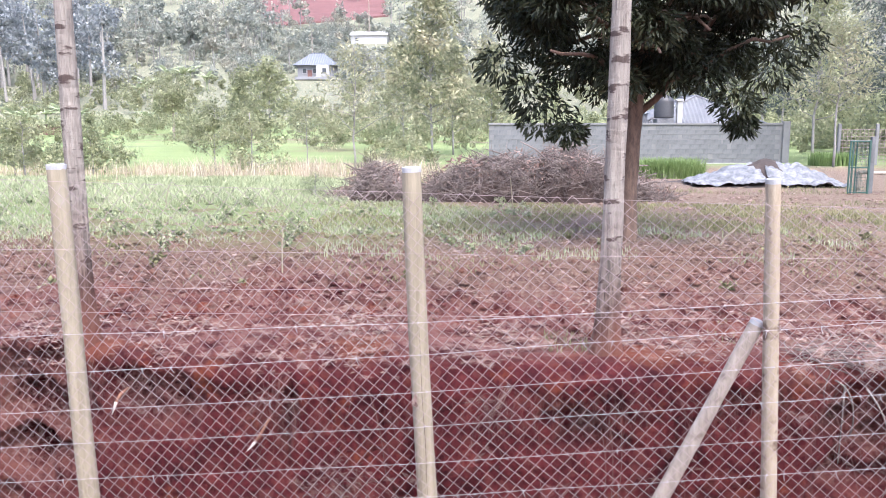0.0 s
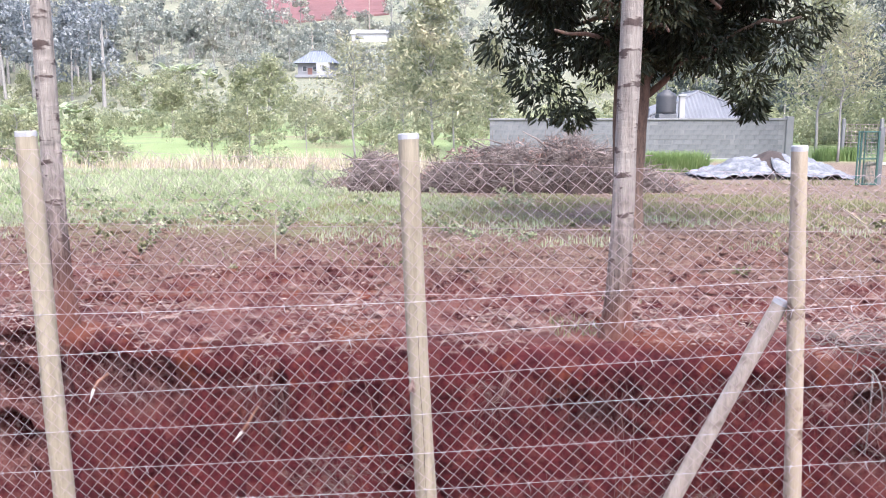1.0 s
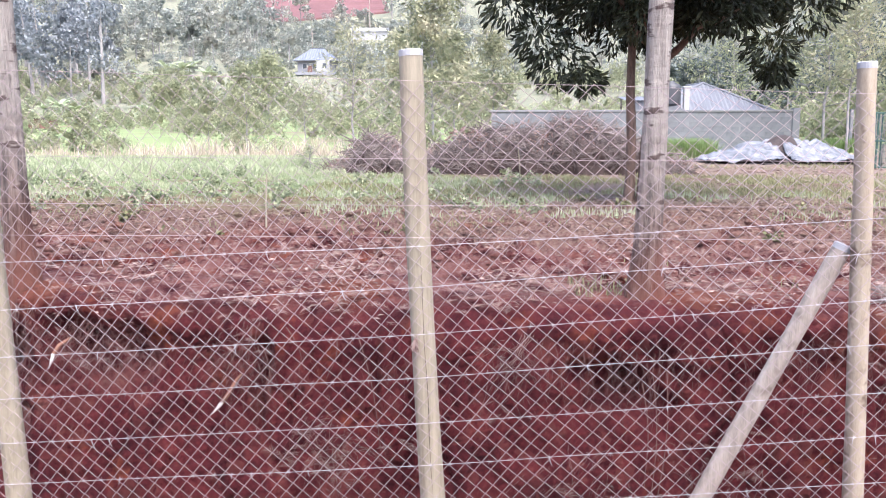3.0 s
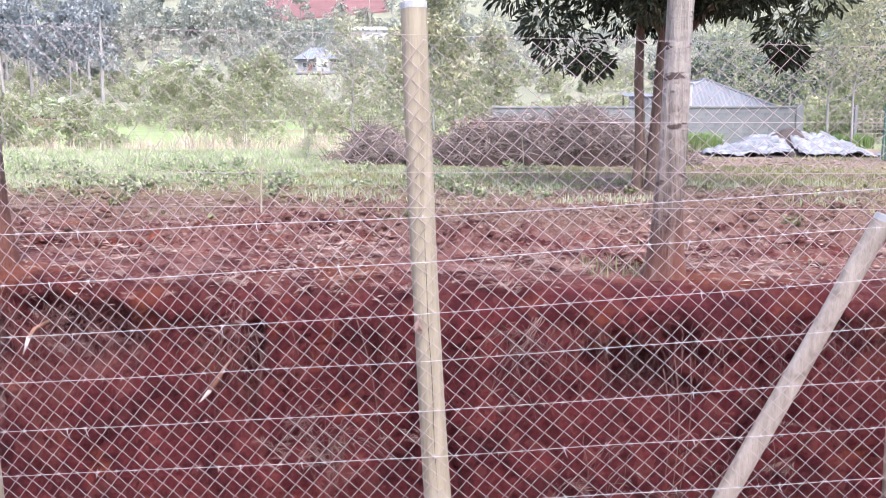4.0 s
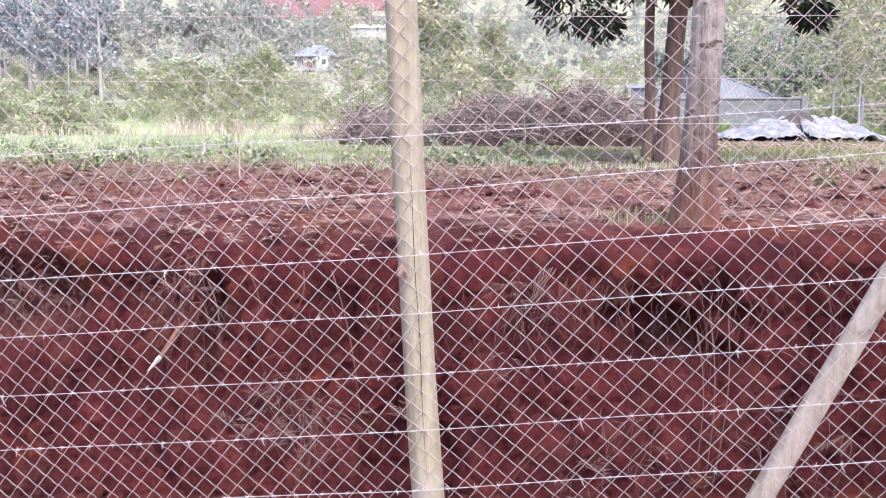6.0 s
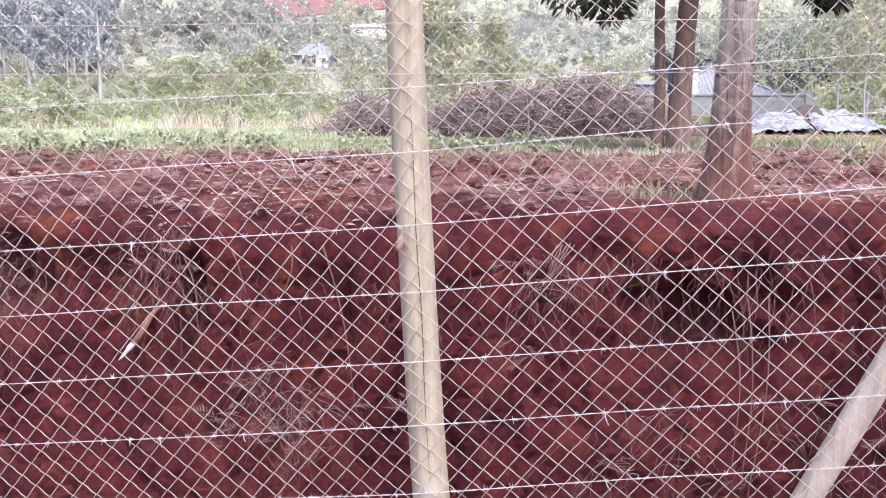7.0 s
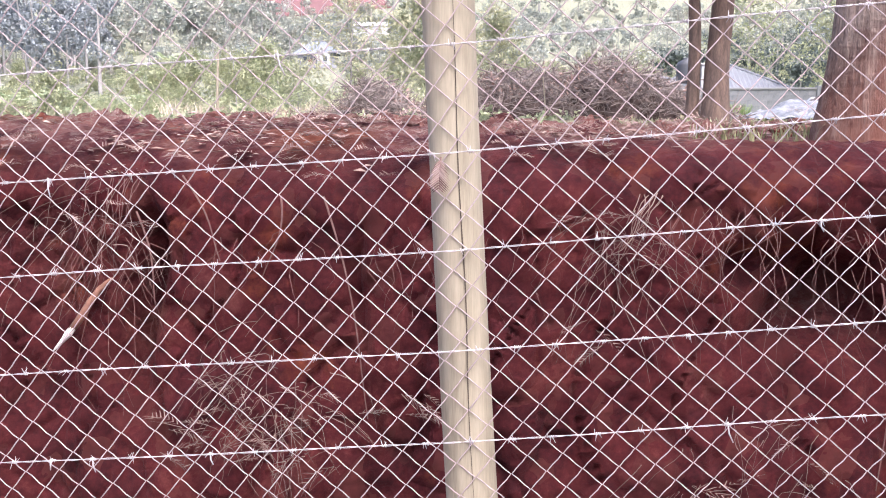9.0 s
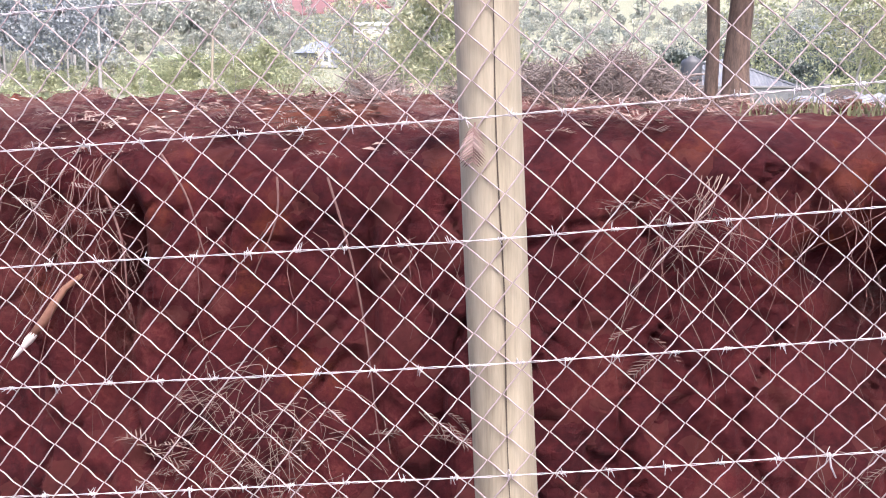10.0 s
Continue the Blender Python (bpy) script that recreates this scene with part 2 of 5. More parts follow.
# shrub leaves are lightened a little in place of haze
M_SHRUB = leafy("shrub_leaf", [(0.2, 0.215, 0.125), (0.34, 0.36, 0.21), (0.47, 0.48, 0.3), (0.57, 0.55, 0.38)], 0.7, 0.45, 0.4, 0.25)
# distance haze is put into the leaf colour: paler and greyer than real leaves
M_WOODS = leafy("woodland_leaf_with_haze", [(0.22, 0.245, 0.23), (0.34, 0.365, 0.32), (0.44, 0.46, 0.4), (0.5, 0.49, 0.4), (0.56, 0.52, 0.44)], 0.8, 0.42, 0.09, 0.25)
M_DUSK = leafy("dusky_grey_green_leaf", [(0.06, 0.075, 0.072), (0.115, 0.135, 0.125), (0.19, 0.215, 0.19), (0.27, 0.29, 0.24)], 0.8, 0.2, 0.3, 0.3)
# bluish haze over the far stand is painted into its leaves
M_HAZE = leafy("blue_green_leaf_with_haze", [(0.19, 0.215, 0.235), (0.28, 0.305, 0.32), (0.37, 0.39, 0.395), (0.44, 0.45, 0.43)], 0.8, 0.3, 0.12, 0.25)
M_GRASS = leafy("grass_blade", [(0.21, 0.23, 0.13), (0.33, 0.37, 0.21), (0.42, 0.45, 0.28), (0.49, 0.5, 0.34)], 0.7, 0.35, 0.8, 0.4)
M_LUSH = leafy("lush_grass_blade", [(0.12, 0.18, 0.06), (0.2, 0.28, 0.1), (0.31, 0.39, 0.17)], 0.7, 0.35, 1.5, 0.45)
M_WEED = leafy("weed_leaf", [(0.15, 0.14, 0.075), (0.25, 0.25, 0.125), (0.37, 0.35, 0.19)], 0.6, 0.3)
M_STRAW = leafy("dry_straw", [(0.36, 0.29, 0.21), (0.52, 0.44, 0.33), (0.66, 0.59, 0.46)], 0.7, 0.3)
M_BANANA = leafy("banana_leaf", [(0.24, 0.29, 0.16), (0.36, 0.41, 0.24), (0.5, 0.53, 0.36)], 0.45, 0.35)
M_BLOCK = grained("grey_concrete_block", [(0.1, 0.102, 0.107), (0.145, 0.148, 0.154), (0.2, 0.203, 0.21)], 2.0, 25.0, 0.92, 0, 0.4, 0.006, (1, 1, 1), 0.1)
M_STEM = grained("withered_stem", [(0.1, 0.06, 0.052), (0.2, 0.135, 0.115), (0.34, 0.255, 0.22)], 9.0, 40.0, 0.9)
M_JOINT = grained("grey_mortar_joint", [(0.16, 0.16, 0.163), (0.22, 0.22, 0.223)], 3.0, 40.0, 0.95)
M_MORTAR = grained("cement_mortar", [(0.36, 0.355, 0.35), (0.48, 0.47, 0.46)], 3.0, 40.0, 0.95)
M_ROOF = grained("corrugated_steel", [(0.12, 0.125, 0.14), (0.19, 0.195, 0.21)], 0.8, 12.0, 0.6, 0.1, 0.1, 0.003, (1, 1, 1), 0, (0.9, (0.28, 0.24, 0.22), 0.6))
M_FAR_ROOF = grained("pale_blue_steel_roof", [(0.12, 0.135, 0.165), (0.18, 0.195, 0.225)], 0.5, 6.0, 0.7, 0.0, 0.1)
M_FAR_WALL = grained("grey_hill_house_plaster", [(0.22, 0.22, 0.235), (0.3, 0.3, 0.31)], 0.5, 6.0, 0.9)
M_HOUSE = grained("grey_cement_plaster", [(0.36, 0.355, 0.355), (0.48, 0.475, 0.47)], 0.7, 12.0, 0.9)
M_GLASS = grained("dark_window_pane", [(0.05, 0.055, 0.065), (0.09, 0.1, 0.11)], 1.0, 8.0, 0.15)
M_TARP = grained("grey_plastic_sheet", [(0.05, 0.053, 0.06), (0.145, 0.15, 0.165), (0.29, 0.298, 0.32)], 3.0, 14.0, 0.75, 0, 0.5, 0.02)
M_HEAP = grained("dark_soil_heap", [(0.03, 0.024, 0.022), (0.075, 0.056, 0.051)], 4.0, 40.0, 0.95, 0, 0.8, 0.02)
M_GREEN_METAL = grained("dark_green_painted_steel", [(0.025, 0.07, 0.06), (0.05, 0.11, 0.09)], 4.0, 40.0, 0.5)
M_TANK = grained("black_plastic_tank", [(0.03, 0.03, 0.035), (0.06, 0.06, 0.065)], 2.0, 20.0, 0.5)
M_FIELD = grained("ploughed_red_field", [(0.1, 0.048, 0.047), (0.15, 0.07, 0.067), (0.19, 0.1, 0.095)], 0.07, 0.6, 0.95)
M_TERRA = grained("rusty_sheet", [(0.14, 0.07, 0.06), (0.26, 0.14, 0.12)], 1.0, 8.0, 0.8)


# ---- mesh helpers ----
RNG = np.random.default_rng(11)


def mesh_object(name, verts, faces, material, parent=None, label="", smooth=False):
    me = bpy.data.meshes.new(name)
    me.from_pydata(np.asarray(verts, dtype=float).tolist(), [], faces.tolist() if isinstance(faces, np.ndarray) else faces)
    me.materials.append(material)
    if smooth:
        me.polygons.foreach_set("use_smooth", [True] * len(me.polygons))
    me.update()
    ob = new(name, me)
    if parent:
        ob.parent = parent
    if label:
        ob["label"] = label
    return ob


def part(name, bm, material, parent=None, label="", smooth=False):
    me = bpy.data.meshes.new(name)
    bm.to_mesh(me)
    bm.free()
    me.materials.append(material)
    if smooth:
        me.polygons.foreach_set("use_smooth", [True] * len(me.polygons))
    ob = new(name, me)
    if parent:
        ob.parent = parent
    if label:
        ob["label"] = label
    return ob


def root(name, place=(0, 0, 0), label="", category="", group="", kind=""):
    ob = new(name)
    ob.location = place
    return tagged(ob, label, category, group, kind)


def box_bm(size, centre=(0, 0, 0), bevel=0.0, bm=None):
    bm = bm or bmesh.new()
    made = bmesh.ops.create_cube(bm, size=1.0, matrix=Matrix.Translation(centre) @ Matrix.Diagonal((*size, 1)))
    if bevel:
        edges = list({e for v in made["verts"] for e in v.link_edges})
        bmesh.ops.bevel(bm, geom=edges, offset=bevel, segments=1, affect="EDGES")
    return bm


def tubes(paths, sides=5):
    """Verts and faces of many tapered tubes; each path is (points, radii)."""
    verts, faces = [], []
    base = 0
    ang = np.arange(sides) * 2 * math.pi / sides
    for pts, radii in paths:
        pts = np.asarray(pts, float)
        n = len(pts)
        radii = np.broadcast_to(np.asarray(radii, float), (n,))
        tan = np.gradient(pts, axis=0)
        tan /= np.linalg.norm(tan, axis=1)[:, None] + 1e-9
        ref = np.eye(3)[np.abs(tan).max(0).argmin()]
        a = np.cross(tan, ref[None])
        a /= np.linalg.norm(a, axis=1)[:, None] + 1e-9
        b = np.cross(tan, a)
        ring = pts[:, None] + radii[:, None, None] * (np.cos(ang)[None, :, None] * a[:, None] + np.sin(ang)[None, :, None] * b[:, None])
        verts.append(ring.reshape(-1, 3))
        for i in range(n - 1):
            for k in range(sides):
                k2 = (k + 1) % sides
                faces.append((base + i * sides + k, base + i * sides + k2, base + (i + 1) * sides + k2, base + (i + 1) * sides + k))
        faces.append(tuple(base + k for k in range(sides))[::-1])
        faces.append(tuple(base + (n - 1) * sides + k for k in range(sides)))
        base += n * sides
    return np.concatenate(verts), faces


def leaf_cloud(points, size, slim=0.4, droop=0.3, rng=RNG, out=None):
    """One folded diamond leaf at each point. size: scalar or array. out: optional preferred directions."""
    n = len(points)
    d = rng.normal(size=(n, 3))
    if out is not None:
        d = d * 0.6 + out
    d[:, 2] -= droop
    d /= np.linalg.norm(d, axis=1)[:, None] + 1e-9
    s = np.cross(d, rng.normal(size=(n, 3)))
    s /= np.linalg.norm(s, axis=1)[:, None] + 1e-9
    u = np.cross(s, d)
    if out is not None:
        turn = np.where((u * out).sum(1) < 0, -1.0, 1.0)[:, None]
        s, u = s * turn, u * turn
    L = (np.broadcast_to(np.asarray(size, float), (n,)) * rng.uniform(0.7, 1.3, n))[:, None]
    w = L * slim * 0.5
    p = np.asarray(points)
    v = np.stack([p, p + d * L * 0.45 + s * w + u * w * 0.3, p + d * L - u * w * 0.2, p + d * L * 0.45 - s * w + u * w * 0.3], 1).reshape(-1, 3)
    i = np.arange(n)[:, None] * 4
    f = np.concatenate([np.concatenate([i, i + 1, i + 2], 1), np.concatenate([i, i + 2, i + 3], 1)])
    return v, f


def round_off(ob, out, rng, loose=0.45):
    """Leaves shade as the rounded clump that they sit on: normals lean outwards."""
    n = out + rng.normal(size=out.shape) * loose + np.array([0, 0, 0.15])
    n /= np.linalg.norm(n, axis=1)[:, None] + 1e-9
    ob.data.polygons.foreach_set("use_smooth", [True] * len(ob.data.polygons))
    ob.data.normals_split_custom_set_from_vertices(np.repeat(n, 4, axis=0).tolist())


def blob_points(n, clumps, spread, rng=RNG):
    """Points gathered in clumps: clumps (k, 3), spread (k,)."""
    k = rng.integers(0, len(clumps), n)
    d = rng.normal(size=(n, 3))
    d /= np.linalg.norm(d, axis=1)[:, None]
    r = rng.uniform(0.35, 1.0, n) ** 0.6
    off = d * (r * np.asarray(spread)[k])[:, None]
    off[:, 2] *= 0.75
    return np.asarray(clumps)[k] + off, d


def merge(chunks):
    vs, fs, base = [], [], 0
    for v, f in chunks:
        vs.append(v)
        fs.append(np.asarray(f) + base)
        base += len(v)
    return np.concatenate(vs), np.concatenate(fs)


def fbm(x, y, z, octaves=4):
    return noise.fractal(Vector((x, y, z)), 1.0, 2.0, octaves)

# ---- ground: road bank, trench, cut face, tilled strip, pasture, hillside ----
CUT_X = (-40, -4, -2.6, -2.2, -1.3, -0.7, -0.1, 0.5, 1.3, 2.3, 40)
LIP_Y = (6.05, 6.05, 5.86, 5.77, 5.72, 5.7, 5.68, 5.65, 5.67, 5.71, 5.8)
LIP_Z = (0.9, 0.9, 0.84, 0.74, 0.7, 0.7, 0.74, 0.79, 0.8, 0.82, 0.85)
CREST_Y = (6.3, 6.3, 6.12, 6.4, 6.5, 6.42, 6.05, 5.98, 5.97, 6.02, 6.1)
CREST_Z = (1.02, 1.02, 0.99, 1.005, 1.015, 0.99, 0.955, 0.95, 0.96, 0.97, 1.0)
HILL_Y = (0, 24, 33, 47, 100, 130, 200, 290, 330, 420, 600, 900, 1600)
HILL_Z = (0.95, 0.95, 0.6, 0.38, 0.8, 2.0, 12.8, 30.8, 39.0, 64.0, 105.0, 150.0, 170.0)


def ground_z(x, y):
    """Height of the land behind the cut."""
    z = float(np.interp(y, HILL_Y, HILL_Z))
    if y > 110:
        z += min(1.0, (y - 110) / 100) * 2.5 * noise.noise(Vector((x * 0.012, y * 0.012, 3.0)))
    elif y > 30:
        z += 0.12 * noise.noise(Vector((x * 0.06, y * 0.06, 3.0)))
    return z


def tilled(x, y):
    """Lumps and furrows of the tilled strip."""
    till = max(0.0, min(1.0, (12.8 - y) / 4)) * max(0.0, min(1.0, (y - 6.2) / 0.9))
    return 0.022 * fbm(x * 3, y * 3, 3.0) + till * (0.095 * max(-0.3, fbm(x * 5.5, y * 6.0, 8.0, 4)) + 0.03 * fbm(x * 12, y * 12, 1.0, 3))


def hollow(x, z):
    """Depth of the hollow eroded under the brink, and of small undercuts and cracks elsewhere."""
    d = 0.42 * math.exp(-((x - 0.77) / 0.34) ** 2 - ((z - 0.43) / 0.22) ** 2) * (0.75 + 0.7 * noise.noise(Vector((x * 4.5, z * 6, 2))))
    d += 0.10 * math.exp(-((x - 1.9) / 0.3) ** 2 - ((z - 0.6) / 0.18) ** 2)
    d += 0.05 * math.exp(-((x + 2.2) / 0.5) ** 2 - ((z - 0.6) / 0.16) ** 2)
    d += 0.17 * math.exp(-((x + 1.47 + 0.04 * math.sin(z * 7)) / 0.055) ** 2 - ((z - 0.42) / 0.36) ** 4)
    # undercut below the brink by the second slender tree, and a pit by the cut brush
    d += 0.55 * math.exp(-((x + 3.52) / 0.44) ** 4 - ((z - 0.2) / 0.66) ** 4) * (0.8 + 0.6 * noise.noise(Vector((x * 4, z * 5, 6))))
    d += 0.1 * math.exp(-((x + 1.72) / 0.36) ** 2) * math.exp(-((z - 0.35) / 0.4) ** 4)
    d += 0.3 * math.exp(-((x + 2.5) / 0.36) ** 4 - ((z - 0.58) / 0.24) ** 2) * (0.8 + 0.7 * noise.noise(Vector((x * 5, z * 5, 9))))
    d += 0.42 * math.exp(-((x - 2.8) / 0.36) ** 4 - ((z - 0.3) / 0.5) ** 4) * (0.8 + 0.6 * noise.noise(Vector((x * 4, z * 5, 4))))
    return d + 0.07 * math.exp(-((x + 0.72 - 0.03 * math.sin(z * 9)) / 0.022) ** 2 - ((z - 0.5) / 0.2) ** 2)


def relief(x, z):
    """Crumbly relief of the cut face: broad swells, clods and thin upright cracks."""
    d = 0.04 * fbm(x * 2.3, z * 1.4, 1.0) + 0.02 * fbm(x * 8, z * 5, 2.0, 3) + 0.03 * noise.noise(Vector((x * 7.0, z * 1.4, 5.0)))
    crack = abs(noise.noise(Vector((x * 3.0 + 0.4 * noise.noise(Vector((z * 3, x, 0))), z * 0.7, 9.0))))
    d += 0.035 * max(0.0, 1 - crack / 0.035)
    wx, wz = x + 0.05 * noise.noise(Vector((z * 6, x * 6, 0))), z + 0.05 * noise.noise(Vector((x * 6, z * 6, 8)))
    d -= 0.03 * max(0.0, 0.62 - noise.voronoi(Vector((wx * 7, wz * 6, 3.0)))[0][0]) ** 1.3
    d -= 0.02 * max(0.0, 0.55 - noise.voronoi(Vector((wx * 17, wz * 15, 1.0)))[0][0])
    # broken blocks: each facet stands at its own depth
    cell = noise.voronoi(Vector((wx * 6.5, wz * 3.4, 6.0)))
    d += 0.004 * noise.cell(cell[1][0] * 7.3) + 0.02 * max(0.0, 1 - (cell[0][1] - cell[0][0]) / 0.1)
    return d + 0.008 * noise.noise(Vector((x * 32, z * 32, 1.0)))


def build_ground():
    xs = np.concatenate([-np.geomspace(1500, 4.7, 46), np.arange(-4.62, -2.6, 0.034), np.arange(-2.6, 2.2, 0.015), np.arange(2.2, 4.63, 0.034), np.geomspace(4.7, 1500, 46)])
    back = [-1500, -400, -100, -40, -15, -6, -3, -1, 0.5, 1.8, 2.8, 3.5, 4.0, 4.3, 4.6, 4.8, 4.95, 5.08, 5.18, 5.28, 5.38, 5.47, 5.56]
    n_face, n_lip = 104, 40
    flat = np.concatenate([np.arange(0.03, 3.0, 0.045), np.arange(3.0, 8.0, 0.06), np.geomspace(8.0, 1590, 90)])
    verts = []
    for x in xs:
        lip_y, lip_z, cy, cz = (float(np.interp(x, CUT_X, a)) for a in (LIP_Y, LIP_Z, CREST_Y, CREST_Z))
        near = abs(x) < 6
        wob = 0.07 * noise.noise(Vector((x * 1.7, 0.3, 0))) + 0.045 * noise.noise(Vector((x * 5.1, 1.3, 0)))
        lip_z += 0.04 * noise.noise(Vector((x * 2.6, 4.0, 0))) + 0.025 * noise.noise(Vector((x * 7.0, 9.0, 0)))
        for y in back:
            z = -0.32 + 0.36 * max(0.0, min(4.3 - y, 6.4))
            verts.append((x, y, z + (0.03 * fbm(x * 3, y * 3, 0) if near else 0)))
        for k in range(n_face):
            f = k / (n_face - 1)
            z = -0.32 + (lip_z - 0.01 + 0.32) * f
            y = 5.58 + (lip_y + wob - 5.58) * f ** 0.8
            verts.append((x, y + hollow(x, z) + (relief(x, z) if near else 0.0), z))
        for k in range(n_lip):
            f = (k + 0.5) / n_lip
            y = lip_y + wob * (1 - f) + (cy - lip_y) * (1 - math.cos(f * math.pi / 2))
            z = lip_z + (cz - lip_z) * math.sin(f * math.pi / 2)
            y += (hollow(x, z) + (relief(x, z) if near else 0.0)) * (1 - f) ** 0.8
            if near:
                z += (0.025 * fbm(x * 3, y * 3, 3.0) + 0.02 * fbm(x * 10, y * 10, 1.0, 3) + 0.012 * noise.noise(Vector((x * 24, y * 24, 2)))) * f
            verts.append((x, y, z))
        for d in flat:
            y = cy + d
            fade = math.exp(-max(0, d - 0.3) / 1.2)
            z = ground_z(x, y) * (1 - fade) + cz * fade
            if abs(x) < 12 and y < 16:
                z += tilled(x, y)
            verts.append((x, y, z))
    rows = len(back) + n_face + n_lip + len(flat)
    i = np.arange(len(xs) - 1)[:, None] * rows + np.arange(rows - 1)[None, :]
    i = i.reshape(-1, 1)
    faces = np.concatenate([i, i + rows, i + rows + 1, i + 1], 1)
    ob = mesh_object("ground", verts, faces, M_GROUND, smooth=True)
    return tagged(ob, "red soil cut bank below a tilled field, rising to a green hillside", "ground", kind="structure")


build_ground()


def build_ploughed_field():
    n, m = 40, 70
    verts = []
    for a in range(m):
        for b in range(n):
            y = 332 + 30 * a / (m - 1) + (80 - 22 * a / (m - 1)) * b / (n - 1)
            x0, x1 = -0.272 * y + 4 * noise.noise(Vector((0, b * 0.3, 0))), -0.118 * y + 5 * noise.noise(Vector((5, b * 0.3, 0)))
            x = x0 + (x1 - x0) * a / (m - 1)
            edge = min(a, b, m - 1 - a, n - 1 - b)
            verts.append((x, y, ground_z(x, y) + (0.5 if edge else -2.0) + 0.18 * (b % 2)))
    i = (np.arange(m - 1)[:, None] * n + np.arange(n - 1)[None, :]).reshape(-1, 1)
    ob = mesh_object("ploughed_field", verts, np.concatenate([i, i + n, i + n + 1, i + 1], 1), M_FIELD)
    tagged(ob, "bare red ploughed field high on the hillside", "field", kind="structure")


build_ploughed_field()

# ---- fence ----
MESH_Y = 5.125
WIRES = ((-0.05, 0.072), (0.207, 0.072), (0.445, 0.072), (0.70, 0.073), (0.936, 0.072), (1.192, 0.068), (1.41, 0.05), (1.465, 0.0), (1.632, 0.0), (1.87, -0.005), (2.263, -0.03))


def climb(x):
    """How far the wires rise above their line past the middle post."""
    return 0.018 * max(0.0, x + 0.42) - 0.003 * min(0.0, x + 0.42)


fence = root("fence", (0, 0, 0), "chain-link and barbed-wire fence on round timber posts beside a trench", "fence")


def pole(name, low, high, r0, r1, material, parent, label="", seed=0, bow=0.0):
    """A peeled round pole, slightly crooked, with a sawn top."""
    low, high = Vector(low), Vector(high)
    axis = high - low
    q = axis.to_track_quat("Z", "Y").to_matrix()
    sides, n = 22, 30
    verts, faces = [], []
    for i in range(n):
        f = i / (n - 1)
        for k in range(sides):
            a = 2 * math.pi * k / sides
            r = r0 + (r1 - r0) * f + 0.0035 * noise.noise(Vector((math.cos(a) * 1.2, math.sin(a) * 1.2, f * 5 + seed))) + 0.0015 * noise.noise(Vector((math.cos(a) * 4, math.sin(a) * 4, f * 3 + seed)))
            bend = 0.008 * noise.noise(Vector((f * 1.6, seed, 0)))
            verts.append(low + q @ Vector((r * math.cos(a) + bend, r * math.sin(a), axis.length * f)) + Vector((bow * math.sin(f * math.pi), 0, 0)))
    for i in range(n - 1):
        for k in range(sides):
            k2 = (k + 1) % sides
            faces.append((i * sides + k, i * sides + k2, (i + 1) * sides + k2, (i + 1) * sides + k))
    ob = mesh_object(name, verts, faces, material, parent, label, smooth=True)
    cap, ring, skirt = [], [], []
    for k in range(sides):
        v = Vector(verts[(n - 1) * sides + k])
        ring.append(high + (v - high) * 1.025)
        skirt.append(high + (v - high) * 1.025 - q @ Vector((0, 0, 0.03 + 0.008 * noise.noise(Vector((k * 0.9, seed, 2))))))
        cap.append(high + (v - high) * 0.9 + q @ Vector((0, 0, 0.004)))
    centre = high + q @ Vector((0, 0, 0.005))
    tv = ring + cap + [centre] + skirt
    tf = [(k, (k + 1) % sides, sides + (k + 1) % sides, sides + k) for k in range(sides)] + [(sides + k, sides + (k + 1) % sides, 2 * sides) for k in range(sides)]
    tf += [(2 * sides + 1 + k, 2 * sides + 1 + (k + 1) % sides, (k + 1) % sides, k) for k in range(sides)]
    mesh_object("sawn_end", tv, tf, M_END, ob, "pale grey weathered sawn end")
    return ob


post_left = pole("post", (-2.707, 5.195, -0.4), (-2.791, 5.195, 2.431), 0.068, 0.062, M_POST, fence, seed=1)
post_mid = pole("post", (-0.333, 5.195, -0.4), (-0.465, 5.195, 2.416), 0.069, 0.061, M_POST, fence, "straw-coloured post with a long drying crack", 2, -0.015)
post_right = pole("post", (1.924, 5.195, -0.4), (1.808, 5.195, 2.346), 0.053, 0.046, M_POST_KNOTTY, fence, "knotty blotched timber post", 3)
pole("brace", (1.03, 5.42, -0.36), (1.79, 5.27, 1.42), 0.054, 0.047, M_POST_OLD, fence, "grey weathered diagonal brace pole", 4)


def post_crack():
    pts, rad = [], []
    for i in range(44):
        f = i / 43
        z = 0.0 + 1.4 * f
        x = -0.329 - 0.134 * (z + 0.4) / 2.816 + 0.008 - 0.015 * math.sin((z + 0.4) / 2.816 * math.pi) + 0.006 * noise.noise(Vector((z * 2.5, 0, 4))) + 0.01 * (f - 0.5)
        pts.append((x, 5.195 - 0.0675 + 0.003 * (z + 0.4) / 2.8, z))
        rad.append(0.0016 * (0.25 + math.sin(f * math.pi) * (0.8 + 0.5 * noise.noise(Vector((z * 9, 1, 1))))))
    v, f = tubes([(pts, rad)], 5)
    mesh_object("crack", v, f, M_CRACK, post_mid, "dark drying crack")


post_crack()


